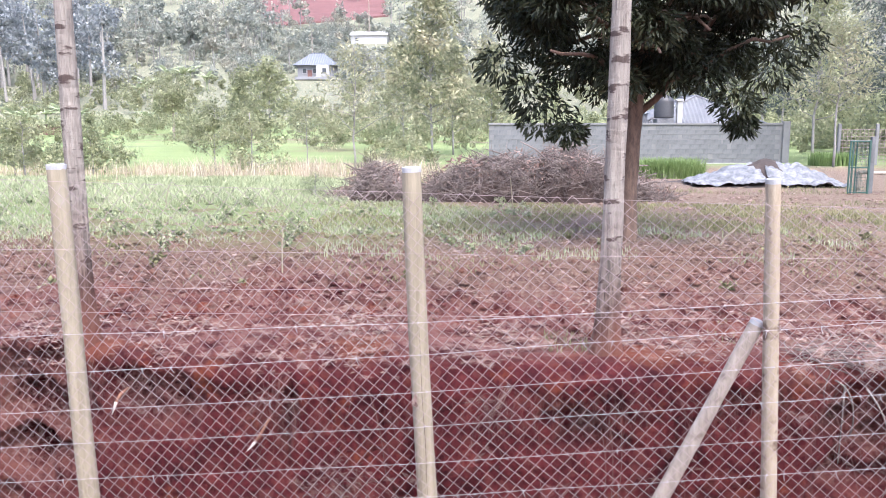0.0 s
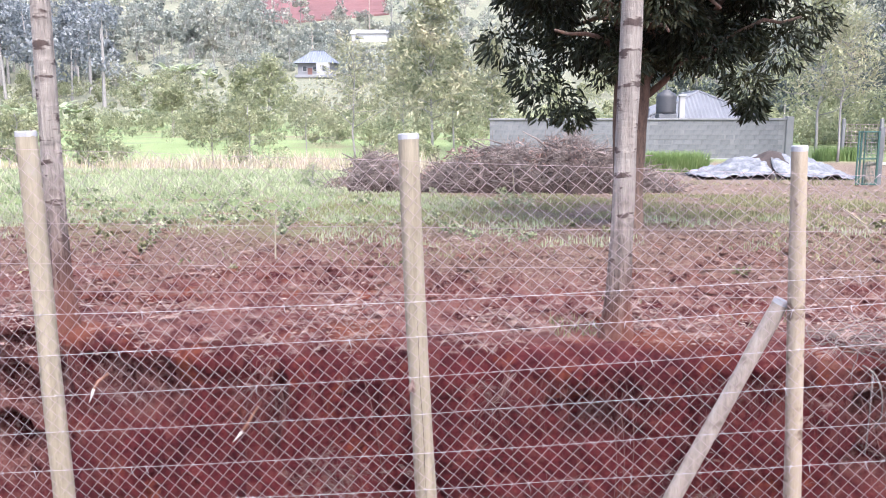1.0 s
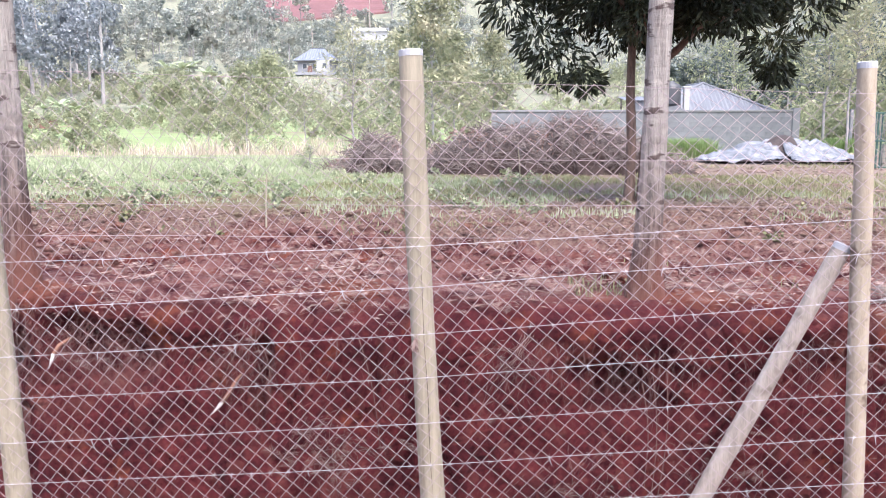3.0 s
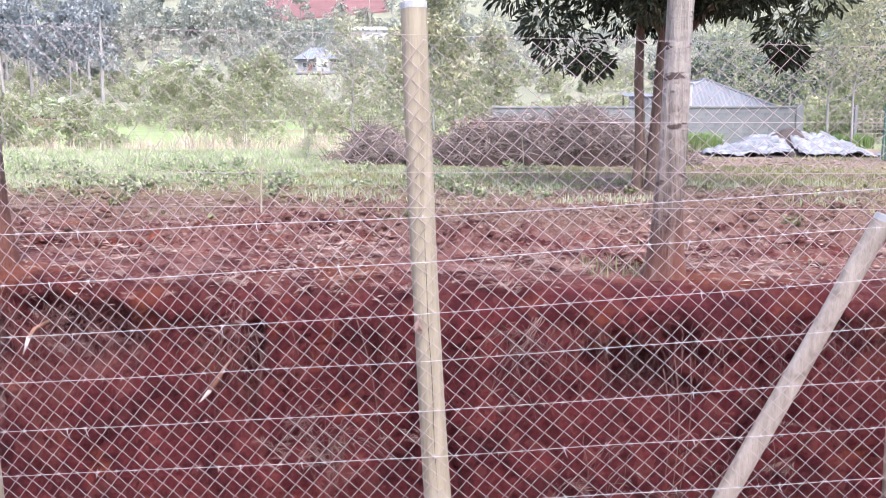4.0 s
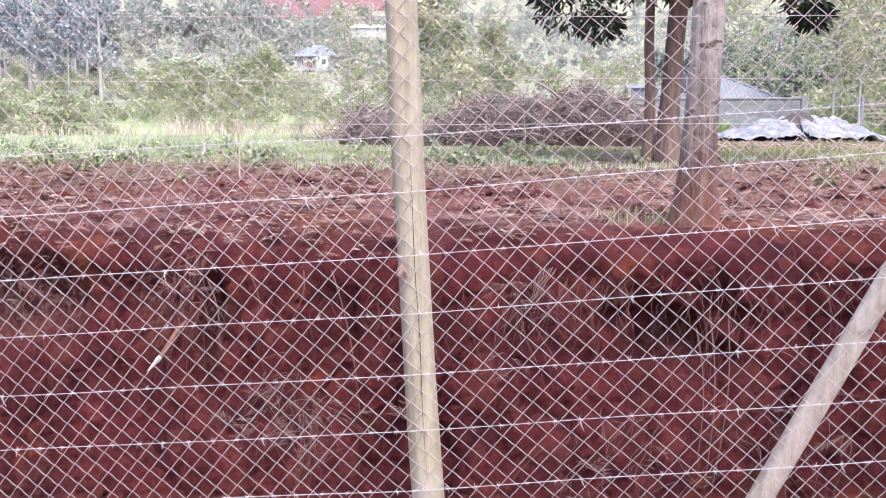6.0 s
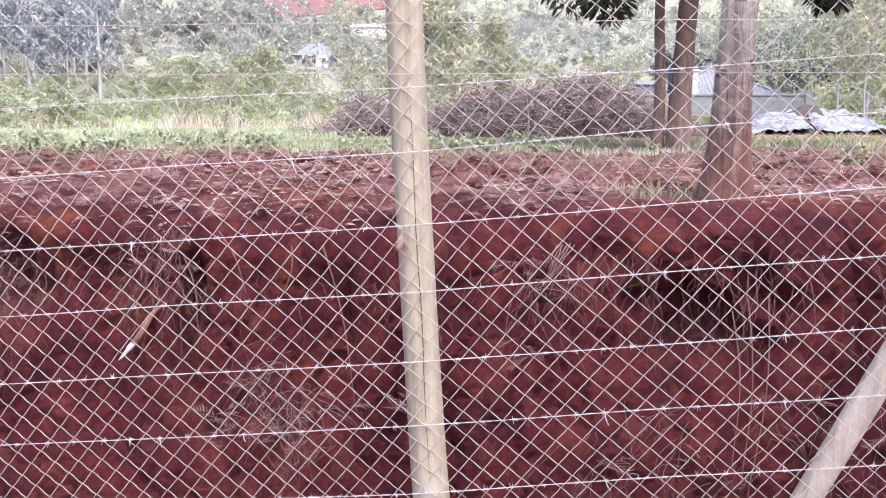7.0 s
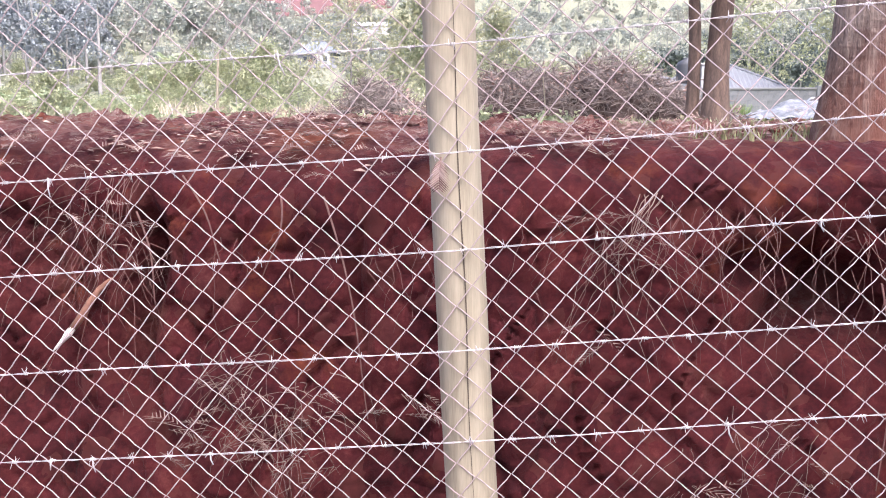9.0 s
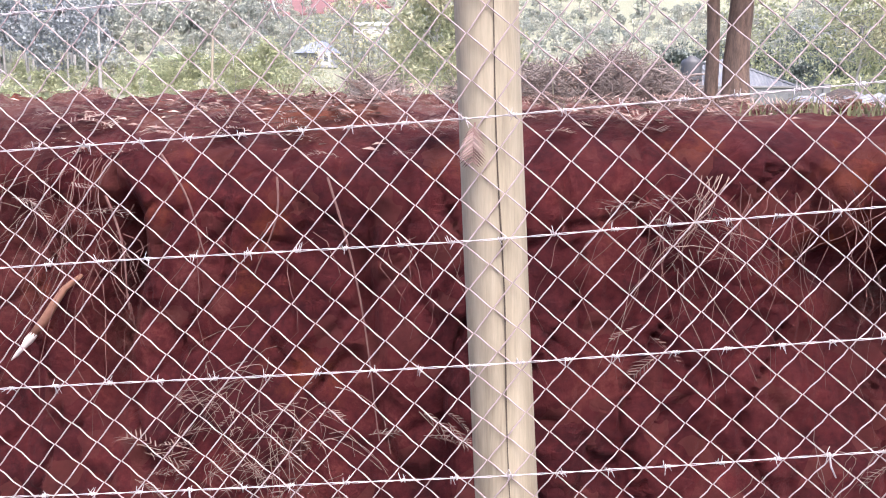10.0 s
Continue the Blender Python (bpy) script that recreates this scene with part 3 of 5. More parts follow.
def chain_link():
    w, h = 0.0904, 0.0899
    paths = []
    first, last, low, steps = -49, 104, -27, 74

    def node(c, i):
        u, v = c * w / 2, i * h / 2
        x = -1.2707 + u - 0.107 * v
        past = max(0.0, min(1.0, (x + 0.52) / 0.2))
        x += min(0.018, 0.036 * max(0.0, x - 0.05)) - past * (0.0075 + 0.01 * v)
        z = v + (0.077 * u + 0.022 * min(0.52, max(0.0, x + 0.42)) + 0.0127 * past) * (1 - 0.55 * max(0, v - 0.55)) + 0.6322
        big = Vector((x * 1.4, z * 1.4, 2.0))
        x += 0.003 * noise.noise(big) + 0.0022 * noise.noise(Vector((x * 9, z * 9, 0)))
        z += 0.003 * noise.noise(big + Vector((7, 0, 0))) + 0.0022 * noise.noise(Vector((x * 9, z * 9, 5)))
        y = MESH_Y + 0.01 * noise.noise(Vector((x * 0.9, z * 0.9, 8)))
        return x, y, z

    for j in range(first, last):
        pts = []
        for i in range(low, low + steps):
            x, y, z = node(j + (i + j) % 2, i)
            if z < -0.42:
                continue
            if z > float(WIRES[-1][0] + WIRES[-1][1] * (x + 0.6)) + 0.02:
                break
            side = 1 if (i + j) % 2 else -1
            if pts:
                px, py, pz = pts[-1]
                dx, dz = x - px, z - pz
                pts.append((px + dx * 0.3, py + 0.0025 * side, pz + dz * 0.3 - 0.0002))
                pts.append((px + dx * 0.7, y - 0.0025 * side, pz + dz * 0.7 + 0.0002))
            pts.append((x - side * 0.0012, y, z))
        if len(pts) > 1:
            paths.append((pts, 0.0015))
    v, f = tubes(paths, 6)
    ob = mesh_object("wire_mesh", v, f, M_WIRE, fence, "galvanised diamond chain-link mesh", smooth=True)
    ob["kind"] = "stuff"


chain_link()


def barbed_wire(z0, slope, seed):
    rng = np.random.default_rng(100 + seed)
    y = MESH_Y - 0.012
    xs = np.arange(-3.45, 3.42, 0.018)
    zs = z0 + slope * (xs + 0.6) + np.array([climb(x) + 0.006 * noise.noise(Vector((x * 1.3, seed, 0))) for x in xs])
    paths = []
    for s in (0, math.pi):
        pts = np.stack([xs, y + 0.0015 * np.sin(xs * 60 + s), zs + 0.0015 * np.cos(xs * 60 + s)], 1)
        paths.append((pts, 0.00085))
    x = -3.4 + rng.uniform(0, 0.1)
    while x < 3.4:
        z = float(np.interp(x, xs, zs))
        for k in range(4):
            a = rng.uniform(0, 2 * math.pi)
            d = np.array([rng.uniform(-0.5, 0.5), math.cos(a), math.sin(a)])
            d /= np.linalg.norm(d)
            p = np.array([x + (k - 1.5) * 0.004, y, z])
            paths.append(([p - d * 0.004, p + d * rng.uniform(0.012, 0.019)], (0.0012, 0.0005)))
        for k in range(2):
            p = np.array([x + k * 0.006 - 0.003, y, z])
            t = np.linspace(0, 2 * math.pi, 7)
            paths.append((np.stack([p[0] + t * 0.0008, p[1] + 0.0034 * np.sin(t), p[2] + 0.0034 * np.cos(t)], 1), 0.0011))
        if rng.random() < 0.09:
            d = np.array([rng.uniform(-0.5, 0.5), -0.1, -1.0]) * rng.uniform(0.025, 0.05)
            paths.append(([(x, y, z + 0.006), np.array([x, y, z]) + d * 0.5, np.array([x, y, z]) + d + np.array([0.006, 0, 0])], (0.002, 0.002, 0.0015)))
        x += rng.uniform(0.092, 0.118)
    v, f = tubes(paths, 4)
    mesh_object("barbed_wire", v, f, M_BARB, fence, "twisted wire strand with short barbs", smooth=True)


for k, (z0, slope) in enumerate(WIRES):
    if k in (7, 8, 9, 10):
        # plain line wires of the upper half
        xs = np.arange(-3.45, 3.42, 0.06)
        pts = [(x, MESH_Y - 0.006, z0 + slope * (x + 0.6) + 0.006 * noise.noise(Vector((x, k, 3)))) for x in xs]
        v, f = tubes([(pts, 0.0012)], 5)
        mesh_object("line_wire", v, f, M_WIRE, fence, "plain galvanised straining wire", smooth=True)
    else:
        barbed_wire(z0, slope, k)

# ---- trees by the cut ----
def bark_trunk(name, base, top, r_top, r_base, material, parent, flare=0.5, sway=0.05, sides=20, n=60, seed=0, ribs=0.0):
    """A tapered trunk with a flared foot, ribbed near the ground. Coordinates are relative to the parent."""
    verts, faces = [], []
    base, top = Vector(base), Vector(top)
    h = (top - base).length
    for i in range(n):
        f = i / (n - 1)
        c = base.lerp(top, f) + Vector((sway * noise.noise(Vector((f * 2.2, seed, 0))), sway * noise.noise(Vector((f * 2.2, seed, 5))), 0))
        low = math.exp(-f * h / 0.24)
        for k in range(sides):
            a = 2 * math.pi * k / sides
            r = r_base + (r_top - r_base) * f
            r *= 1 + flare * low + low * 0.35 * noise.noise(Vector((math.cos(a) * 2, math.sin(a) * 2, seed)))
            r *= 1 + ribs * noise.noise(Vector((math.cos(a) * 5, math.sin(a) * 5, f * h * 1.2 + seed))) + 0.05 * noise.noise(Vector((math.cos(a) * 1.5, math.sin(a) * 1.5, f * h * 4)))
            verts.append(c + Vector((r * math.cos(a), r * math.sin(a), -0.12 if i == 0 else 0)))
    for i in range(n - 1):
        for k in range(sides):
            k2 = (k + 1) % sides
            faces.append((i * sides + k, i * sides + k2, (i + 1) * sides + k2, (i + 1) * sides + k))
    faces.append(tuple((n - 1) * sides + k for k in range(sides)))
    return mesh_object(name, verts, faces, material, parent, smooth=True)


def limb(start, end, r0, r1, rng, n=7, sag=0.1):
    start, end = np.asarray(start, float), np.asarray(end, float)
    t = np.linspace(0, 1, n)[:, None]
    pts = start + (end - start) * t + rng.normal(size=(n, 3)) * 0.03 * np.linalg.norm(end - start) * np.sin(t * math.pi)
    pts[:, 2] += sag * np.sin(t[:, 0] * math.pi)
    return pts, np.linspace(r0, r1, n)


def silky_oak(place, top, r_base, r_top, seed, label, bark):
    """A tall slender tree: pale trunk, thin limbs high up and a feathery crown."""
    rng = np.random.default_rng(seed)
    tree = root("tree", place, label, "tree", "slender trees at the edge of the cut")
    bark_trunk("trunk", (0, 0, 0), top, r_top * 0.55, r_base, bark, tree, 0.85, 0.05, 26, 90, seed, 0.11)
    paths, clumps = [], []
    h = top[2]
    for k in range(14):
        a = rng.uniform(0, 6.28)
        z = h * rng.uniform(0.74, 0.99)
        tip = np.array([math.cos(a) * rng.uniform(0.7, 1.4), math.sin(a) * rng.uniform(0.7, 1.4), z + rng.uniform(0.5, 1.1)])
        at = np.array([top[0] * z / h, top[1] * z / h, z])
        paths.append(limb(at, tip, 0.025, 0.008, rng))
        clumps.append(tip)
        clumps.append(at * 0.4 + tip * 0.6)
    for q in paths:
        v, f = tubes([q], 5)
        mesh_object("limb", v, f, M_TRUNK, tree, smooth=True)
    p, d = blob_points(1500, clumps, np.full(len(clumps), 0.5), rng)
    v, f = leaf_cloud(p, 0.2, 0.22, 0.3, rng, d)
    mesh_object("crown", v, f, M_SILVER, tree)
    return tree


silky_oak((0.945, 6.13, 0.9), (0.1, 0.05, 9.2), 0.08, 0.085, 21, "tall slender tree with scarred pale bark, soil-red foot", M_TRUNK)
silky_oak((-3.15, 6.12, 0.98), (0.0, 0.05, 8.6), 0.078, 0.066, 22, "slender tree with pale blotched bark at the brink of the bank", M_TRUNK_PALE)


def mango_tree():
    rng = np.random.default_rng(5)
    tree = root("mango_tree", (2.13, 12.33, 0.95), "dense dark-leaved mango tree with a forked brown trunk", "tree")
    bark_trunk("trunk", (0.04, 0, 0), (0.12, 0.1, 2.9), 0.095, 0.135, M_BARK, tree, 0.25, 0.1, 16, 34, 6, 0.12)
    bark_trunk("stem", (-0.2, 0.12, 0), (-0.26, 0.1, 3.2), 0.05, 0.07, M_BARK, tree, 0.3, 0.12, 12, 30, 7, 0.12)
    paths = []
    fork = np.array([0.12, 0.1, 2.2])
    ends = []
    for k in range(16):
        a = k * 2.4 + rng.uniform(-0.3, 0.3)
        r = rng.uniform(1.0, 2.2)
        tip = np.array([0.2 + math.cos(a) * r, math.sin(a) * r, rng.uniform(2.3, 5.2)])
        start = fork + np.array([0, 0, rng.uniform(-0.6, 0.9)])
        paths.append(limb(start, tip, 0.055, 0.018, rng, 9, 0.25))
        ends.append(tip)
    for q in paths:
        v, f = tubes([q], 6)
        mesh_object("limb", v, f, M_BARK, tree, smooth=True)
    # crown: clumps over a lumpy dome, with hanging lobes below
    clumps, spread = [], []
    while len(clumps) < 210:
        d = rng.normal(size=3)
        d /= np.linalg.norm(d)
        rr = rng.uniform(0.45, 1.0) ** 0.5
        p = np.array([0.22 + d[0] * 2.25 * rr, d[1] * 2.1 * rr, 3.95 + d[2] * (2.1 if d[2] > 0 else 1.75) * rr])
        floor = 2.35 + 0.45 * noise.noise(Vector((p[0] * 1.1, p[1] * 1.1, 2.0)))
        if p[2] > floor:
            clumps.append(p)
            spread.append(rng.uniform(0.3, 0.5))
    for p, s in (((-1.25, -0.6, 1.85), 0.42), ((-1.5, -0.5, 2.15), 0.4), ((-0.95, -0.7, 1.62), 0.26), ((-1.9, -0.2, 2.6), 0.4), ((1.35, -0.7, 2.0), 0.36), ((1.45, -0.6, 1.72), 0.2), ((1.9, -0.4, 2.5), 0.42), ((2.4, 0, 2.9), 0.4), ((0.9, -0.8, 2.4), 0.35), ((-0.3, -1.0, 2.3), 0.32)):
        clumps.append(np.array(p))
        spread.append(s)
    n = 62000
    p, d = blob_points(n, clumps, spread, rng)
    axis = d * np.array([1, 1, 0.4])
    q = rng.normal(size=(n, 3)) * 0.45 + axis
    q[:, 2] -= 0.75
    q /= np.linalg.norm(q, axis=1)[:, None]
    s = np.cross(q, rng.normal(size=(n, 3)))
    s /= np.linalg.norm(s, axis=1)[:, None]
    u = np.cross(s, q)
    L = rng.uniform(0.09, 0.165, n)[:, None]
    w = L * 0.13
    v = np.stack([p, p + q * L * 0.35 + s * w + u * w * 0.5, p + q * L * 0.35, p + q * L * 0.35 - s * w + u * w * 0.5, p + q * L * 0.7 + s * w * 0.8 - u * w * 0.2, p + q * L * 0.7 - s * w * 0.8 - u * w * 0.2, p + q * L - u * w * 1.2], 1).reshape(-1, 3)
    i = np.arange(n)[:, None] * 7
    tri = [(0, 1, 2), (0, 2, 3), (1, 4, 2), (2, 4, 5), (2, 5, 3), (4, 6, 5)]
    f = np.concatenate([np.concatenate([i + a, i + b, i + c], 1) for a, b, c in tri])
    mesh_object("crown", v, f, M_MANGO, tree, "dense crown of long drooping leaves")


mango_tree()

FAR, FAR_Z = 1.3, -0.81  # scale and level of the compound beyond the field


# ---- compound wall, buildings, gate, sheet, brush pile ----
def compound_wall():
    x0, x1, y, z0, rows = 0.2, 12.75, 36.0, 0.93, 8
    wall = root("compound_wall", (0, 0, FAR_Z), "grey concrete-block boundary wall with a plastered coping", "wall")
    wall.scale = (FAR, FAR, FAR)
    length = x1 - x0
    part("mortar_core", box_bm((length, 0.138, rows * 0.205), (x0 + length / 2, y, z0 + rows * 0.1025)), M_JOINT, wall)
    part("coping", box_bm((length + 0.1, 0.24, 0.09), (x0 + length / 2, y, z0 + rows * 0.205 + 0.045), 0.015), M_JOINT, wall, "cement coping")
    part("pier", box_bm((0.3, 0.3, rows * 0.205 + 0.16), (x1 + 0.15, y - 0.02, z0 + rows * 0.1025 + 0.08), 0.02), M_JOINT, wall, "plastered end pier")
    part("footing", box_bm((length + 0.3, 0.3, 0.3), (x0 + length / 2, y, z0 - 0.13)), M_MORTAR, wall)
    full = bmesh.new()
    box_bm((0.394, 0.15, 0.198), (0, 0, 0), 0.006, full)
    mesh = bpy.data.meshes.new("block")
    full.to_mesh(mesh)
    full.free()
    mesh.materials.append(M_BLOCK)
    for r in range(rows):
        x = x0 + (0.2 if r % 2 == 0 else 0.4)
        while x < x1 - 0.15:
            ob = new("block", mesh)
            ob.parent = wall
            ob.location = (x, y + RNG.uniform(-0.006, 0.006), z0 + 0.1025 + r * 0.205)
            ob.rotation_euler = (0, 0, RNG.uniform(-0.01, 0.01))
            x += 0.402


def corrugated(a, b, c, d, pitch=0.18, depth=0.035, thick=0.01):
    """A corrugated sheet between the edge a-b (low) and c-d (high); ribs run from low to high."""
    a, b, c, d = (Vector(v) for v in (a, b, c, d))
    n = max(4, int((b - a).length / pitch) * 4)
    along = b - a
    fc, fd = ((p - a).dot(along) / along.dot(along) for p in (c, d))
    rise = c - (a + along * fc)
    up = (b - a).cross(c - a).normalized()
    verts, faces = [], []
    for layer in (0, 1):
        for i in range(n + 1):
            f = i / n
            off = up * (depth * 0.5 * math.sin(i * math.pi / 2) - layer * thick)
            share = min(1.0, f / fc if fc > 0 else 1.0, (1 - f) / (1 - fd) if fd < 1 else 1.0)
            verts += [a.lerp(b, f) + off, a.lerp(b, f) + rise * share + off]
    m = 2 * (n + 1)
    for i in range(n):
        k = 2 * i
        faces += [(k, k + 2, k + 3, k + 1), (m + k, m + k + 1, m + k + 3, m + k + 2), (k, m + k, m + k + 2, k + 2), (k + 1, k + 3, m + k + 3, m + k + 1)]
    faces += [(0, 1, m + 1, m), (m - 2, 2 * m - 2, 2 * m - 1, m - 1)]
    return verts, faces


def near_house():
    house = root("house", (0, 0, FAR_Z), "low house with a ribbed grey steel hip roof behind the wall", "house")
    house.scale = (FAR, FAR, FAR)
    part("wall", box_bm((5.2, 6.0, 1.9), (9.9, 41.2, 1.85)), M_HOUSE, house)
    apex, back = (9.95, 39.6, 3.92), (9.95, 42.8, 3.92)
    c = [(6.95, 37.6, 2.55), (12.75, 37.6, 2.55), (12.75, 44.8, 2.55), (6.95, 44.8, 2.55)]
    for low_a, low_b, hi_a, hi_b in ((c[0], c[1], apex, (apex[0] + 0.02, apex[1], apex[2])), (c[1], c[2], apex, back), (c[2], c[3], back, (back[0] - 0.02, back[1], back[2])), (c[3], c[0], back, apex)):
        v, f = corrugated(low_a, low_b, hi_a, hi_b)
        mesh_object("roof_sheet", v, f, M_ROOF, house, "ribbed steel roof slope")
    caps = [((c[0][0], c[0][1], c[0][2] + 0.02), apex), ((c[1][0], c[1][1], c[1][2] + 0.02), apex), (apex, back)]
    for p, q in caps:
        v, f = tubes([([p, q], 0.06)], 6)
        mesh_object("ridge_cap", v, f, M_ROOF, house)
    shed = root("lean_to", (0, 0, FAR_Z), "small lean-to clad in upright pale steel sheets", "shed")
    shed.scale = (FAR, FAR, FAR)
    v, f = corrugated((6.1, 37.2, 0.95), (7.25, 37.2, 0.95), (6.1, 37.2, 3.1), (7.25, 37.2, 3.1), 0.16, 0.03)
    mesh_object("cladding", v, f, M_ROOF, shed)
    v, f = corrugated((6.0, 37.1, 3.08), (7.35, 37.1, 3.08), (6.0, 39.2, 3.3), (7.35, 39.2, 3.3), 0.16, 0.03)
    mesh_object("roof", v, f, M_ROOF, shed)
    for x in (6.15, 7.2):
        part("leg", box_bm((0.08, 0.08, 2.3), (x, 39.0, 2.1), 0.01), M_POST_OLD, shed)


def water_tank():
    tank = root("water_tank", (10.3, 48.1, 0.36), "black plastic water tank on a block pillar", "water tank")
    tank.scale = (FAR, FAR, FAR)
    part("pillar", box_bm((0.75, 0.75, 1.95), (0, 0, 0.97), 0.02), M_BLOCK, tank)
    prof = [(0.0, 0), (0.42, 0), (0.44, 0.06), (0.42, 0.12), (0.44, 0.28), (0.42, 0.34), (0.44, 0.5), (0.42, 0.56), (0.44, 0.72), (0.38, 0.86), (0.16, 0.98), (0.15, 1.03), (0, 1.03)]
    n = 24
    verts = [(r * math.cos(2 * math.pi * k / n), r * math.sin(2 * math.pi * k / n), 1.96 + z) for r, z in prof for k in range(n)]
    faces = [(i * n + k, i * n + (k + 1) % n, (i + 1) * n + (k + 1) % n, (i + 1) * n + k) for i in range(len(prof) - 1) for k in range(n)]
    mesh_object("drum", verts, faces, M_TANK, tank, smooth=True)
    chimney = root("chimney", (11.2, 48.2, 0.36), "grey plastered pillar with a flat cap", "pillar")
    chimney.scale = (FAR, FAR, FAR)
    part("shaft", box_bm((0.24, 0.24, 2.7), (0, 0, 1.35), 0.02), M_HOUSE, chimney)
    part("cap", box_bm((0.36, 0.36, 0.08), (0, 0, 2.74), 0.02), M_HOUSE, chimney)


def soil_heap_and_sheet():
    def heap(x, y):
        a = 0.4 * math.exp(-((x - 7.05) / 0.75) ** 2 - ((y - 23.6) / 0.8) ** 2)
        b = 0.46 * math.exp(-((x - 8.15) / 0.7) ** 2 - ((y - 23.7) / 0.8) ** 2)
        c = 0.3 * math.exp(-((x - 9.1) / 0.5) ** 2 - ((y - 23.5) / 0.7) ** 2)
        return 0.95 + a + b + c

    n = 60
    verts = [(5.5 + 4.7 * i / n, 22.1 + 3.2 * j / n, heap(5.5 + 4.7 * i / n, 22.1 + 3.2 * j / n) - 0.03 + 0.05 * fbm(i * 0.3, j * 0.3, 1) + 0.03 * fbm(i * 1.1, j * 1.1, 4, 2) + 0.24 * math.exp(-((5.5 + 4.7 * i / n - 7.95) / 0.5) ** 2 - ((22.1 + 3.2 * j / n - 23.6) / 0.5) ** 2)) for i in range(n + 1) for j in range(n + 1)]
    i = (np.arange(n)[:, None] * (n + 1) + np.arange(n)[None, :]).reshape(-1, 1)
    ob = mesh_object("mound", verts, np.concatenate([i, i + n + 1, i + n + 2, i + 1], 1), M_HEAP, smooth=True)
    tagged(ob, "heap of dark soil, partly under a plastic sheet", "mound")
    for side, (xa, xb, ya, yb) in enumerate(((5.75, 7.75, 22.35, 24.4), (7.85, 9.85, 22.2, 24.4))):
        m = 90
        verts = []
        for a in range(m + 1):
            for b in range(m + 1):
                u, w = a / m, b / m
                x = xa + (xb - xa) * u + 0.16 * noise.noise(Vector((w * 4, side * 3, 1))) + 0.12 * (w - 0.5)
                y = ya + (yb - ya) * w + 0.22 * noise.noise(Vector((u * 4, side * 3, 7)))
                fold = abs(noise.noise(Vector((x * 1.5 + y * 0.9, y * 1.1, 4 + side)))) * 0.2 + abs(noise.noise(Vector((x * 3 - y * 3, y * 2.5 + x, 4)))) * 0.13 + 0.02 * abs(noise.noise(Vector((x * 9, y * 9 + x * 5, 4))))
                verts.append((x, y, heap(x, y) + 0.03 + fold - 0.02 * (min(u, w, 1 - u, 1 - w) < 0.02)))
        i = (np.arange(m)[:, None] * (m + 1) + np.arange(m)[None, :]).reshape(-1, 1)
        ob = mesh_object("plastic_sheet", verts, np.concatenate([i, i + m + 1, i + m + 2, i + 1], 1), M_TARP, smooth=True)
        solid = ob.modifiers.new("thick", "SOLIDIFY")
        solid.thickness = 0.012
        tagged(ob, "crumpled grey plastic sheet spread over a soil heap", "plastic sheet", "sheets over the soil heap")


def gate_and_fence():
    gate = root("metal_gate", (8.93, 20.5, 0.93), "dark green steel frames propped beside a grey post", "gate")
    for x, y, w in ((0.0, 0.0, 0.035), (0.08, 0.05, 0.025), (0.12, 0.1, 0.025), (0.2, 0.1, 0.03), (0.47, 0.0, 0.045)):
        part("upright", box_bm((w, w, 1.32), (x, y, 0.66), 0.004), M_GREEN_METAL, gate)
    for z in (0.05, 0.66, 1.3):
        part("rail", box_bm((0.47, 0.03, 0.035), (0.235, 0.0, z), 0.004), M_GREEN_METAL, gate)
    paths = [([(0.2 + 0.03 * k, 0.0, 0.06), (0.2 + 0.03 * k, 0.0, 1.3)], 0.003) for k in range(9)] + [([(0.02, 0, 0.1 + 0.08 * k), (0.46, 0, 0.1 + 0.08 * k)], 0.003) for k in range(15)]
    v, f = tubes(paths, 4)
    mesh_object("mesh_panel", v, f, M_GREEN_METAL, gate)
    part("post", box_bm((0.1, 0.1, 1.42), (0.55, 0.05, 0.7), 0.01), M_BLOCK, gate, "grey concrete post")
    side = root("wire_fence", (0, 0, FAR_Z), "wire mesh fence on concrete posts", "fence")
    side.scale = (FAR, FAR, FAR)
    xs = [13.9 + 1.45 * k for k in range(7)]
    for x in xs:
        part("post", box_bm((0.12, 0.12, 1.75), (x, 33.0, 1.75), 0.015), M_JOINT, side)
    paths = [([(xs[0], 33.0, 1.0 + 0.14 * k), (xs[-1], 33.0, 1.0 + 0.14 * k)], 0.008) for k in range(11)]
    paths += [([(x, 33.0, 1.0), (x, 33.0, 2.42)], 0.008) for x in np.arange(xs[0], xs[-1], 0.16)]
    v, f = tubes(paths, 4)
    mesh_object("wire_mesh", v, f, M_WIRE, side)
    for k, x in enumerate((9.75, 10.9, 12.0)):
        rail = root("timber_rail", (x, 20.6, 1.45), "grey weathered fence rail beside the gate", "rail", "rails beside the gate")
        v, f = tubes([([(-0.55, 0, 0.02), (0.0, 0, 0), (0.55, 0.02, 0.015)], (0.045, 0.05, 0.045))], 7)
        mesh_object("bar", v, f, M_POST_OLD, rail)
        part("stub", box_bm((0.1, 0.1, 0.56), (-0.5, 0.06, -0.25), 0.01), M_POST_OLD, rail)


# dark brown: shade between the piled branches put into a colour
M_GAP_SHADE = grained("brush_gap_shade", [(0.05, 0.035, 0.03), (0.11, 0.075, 0.065)], 4.0, 30.0, 0.95, 0, 0.9, 0.03)


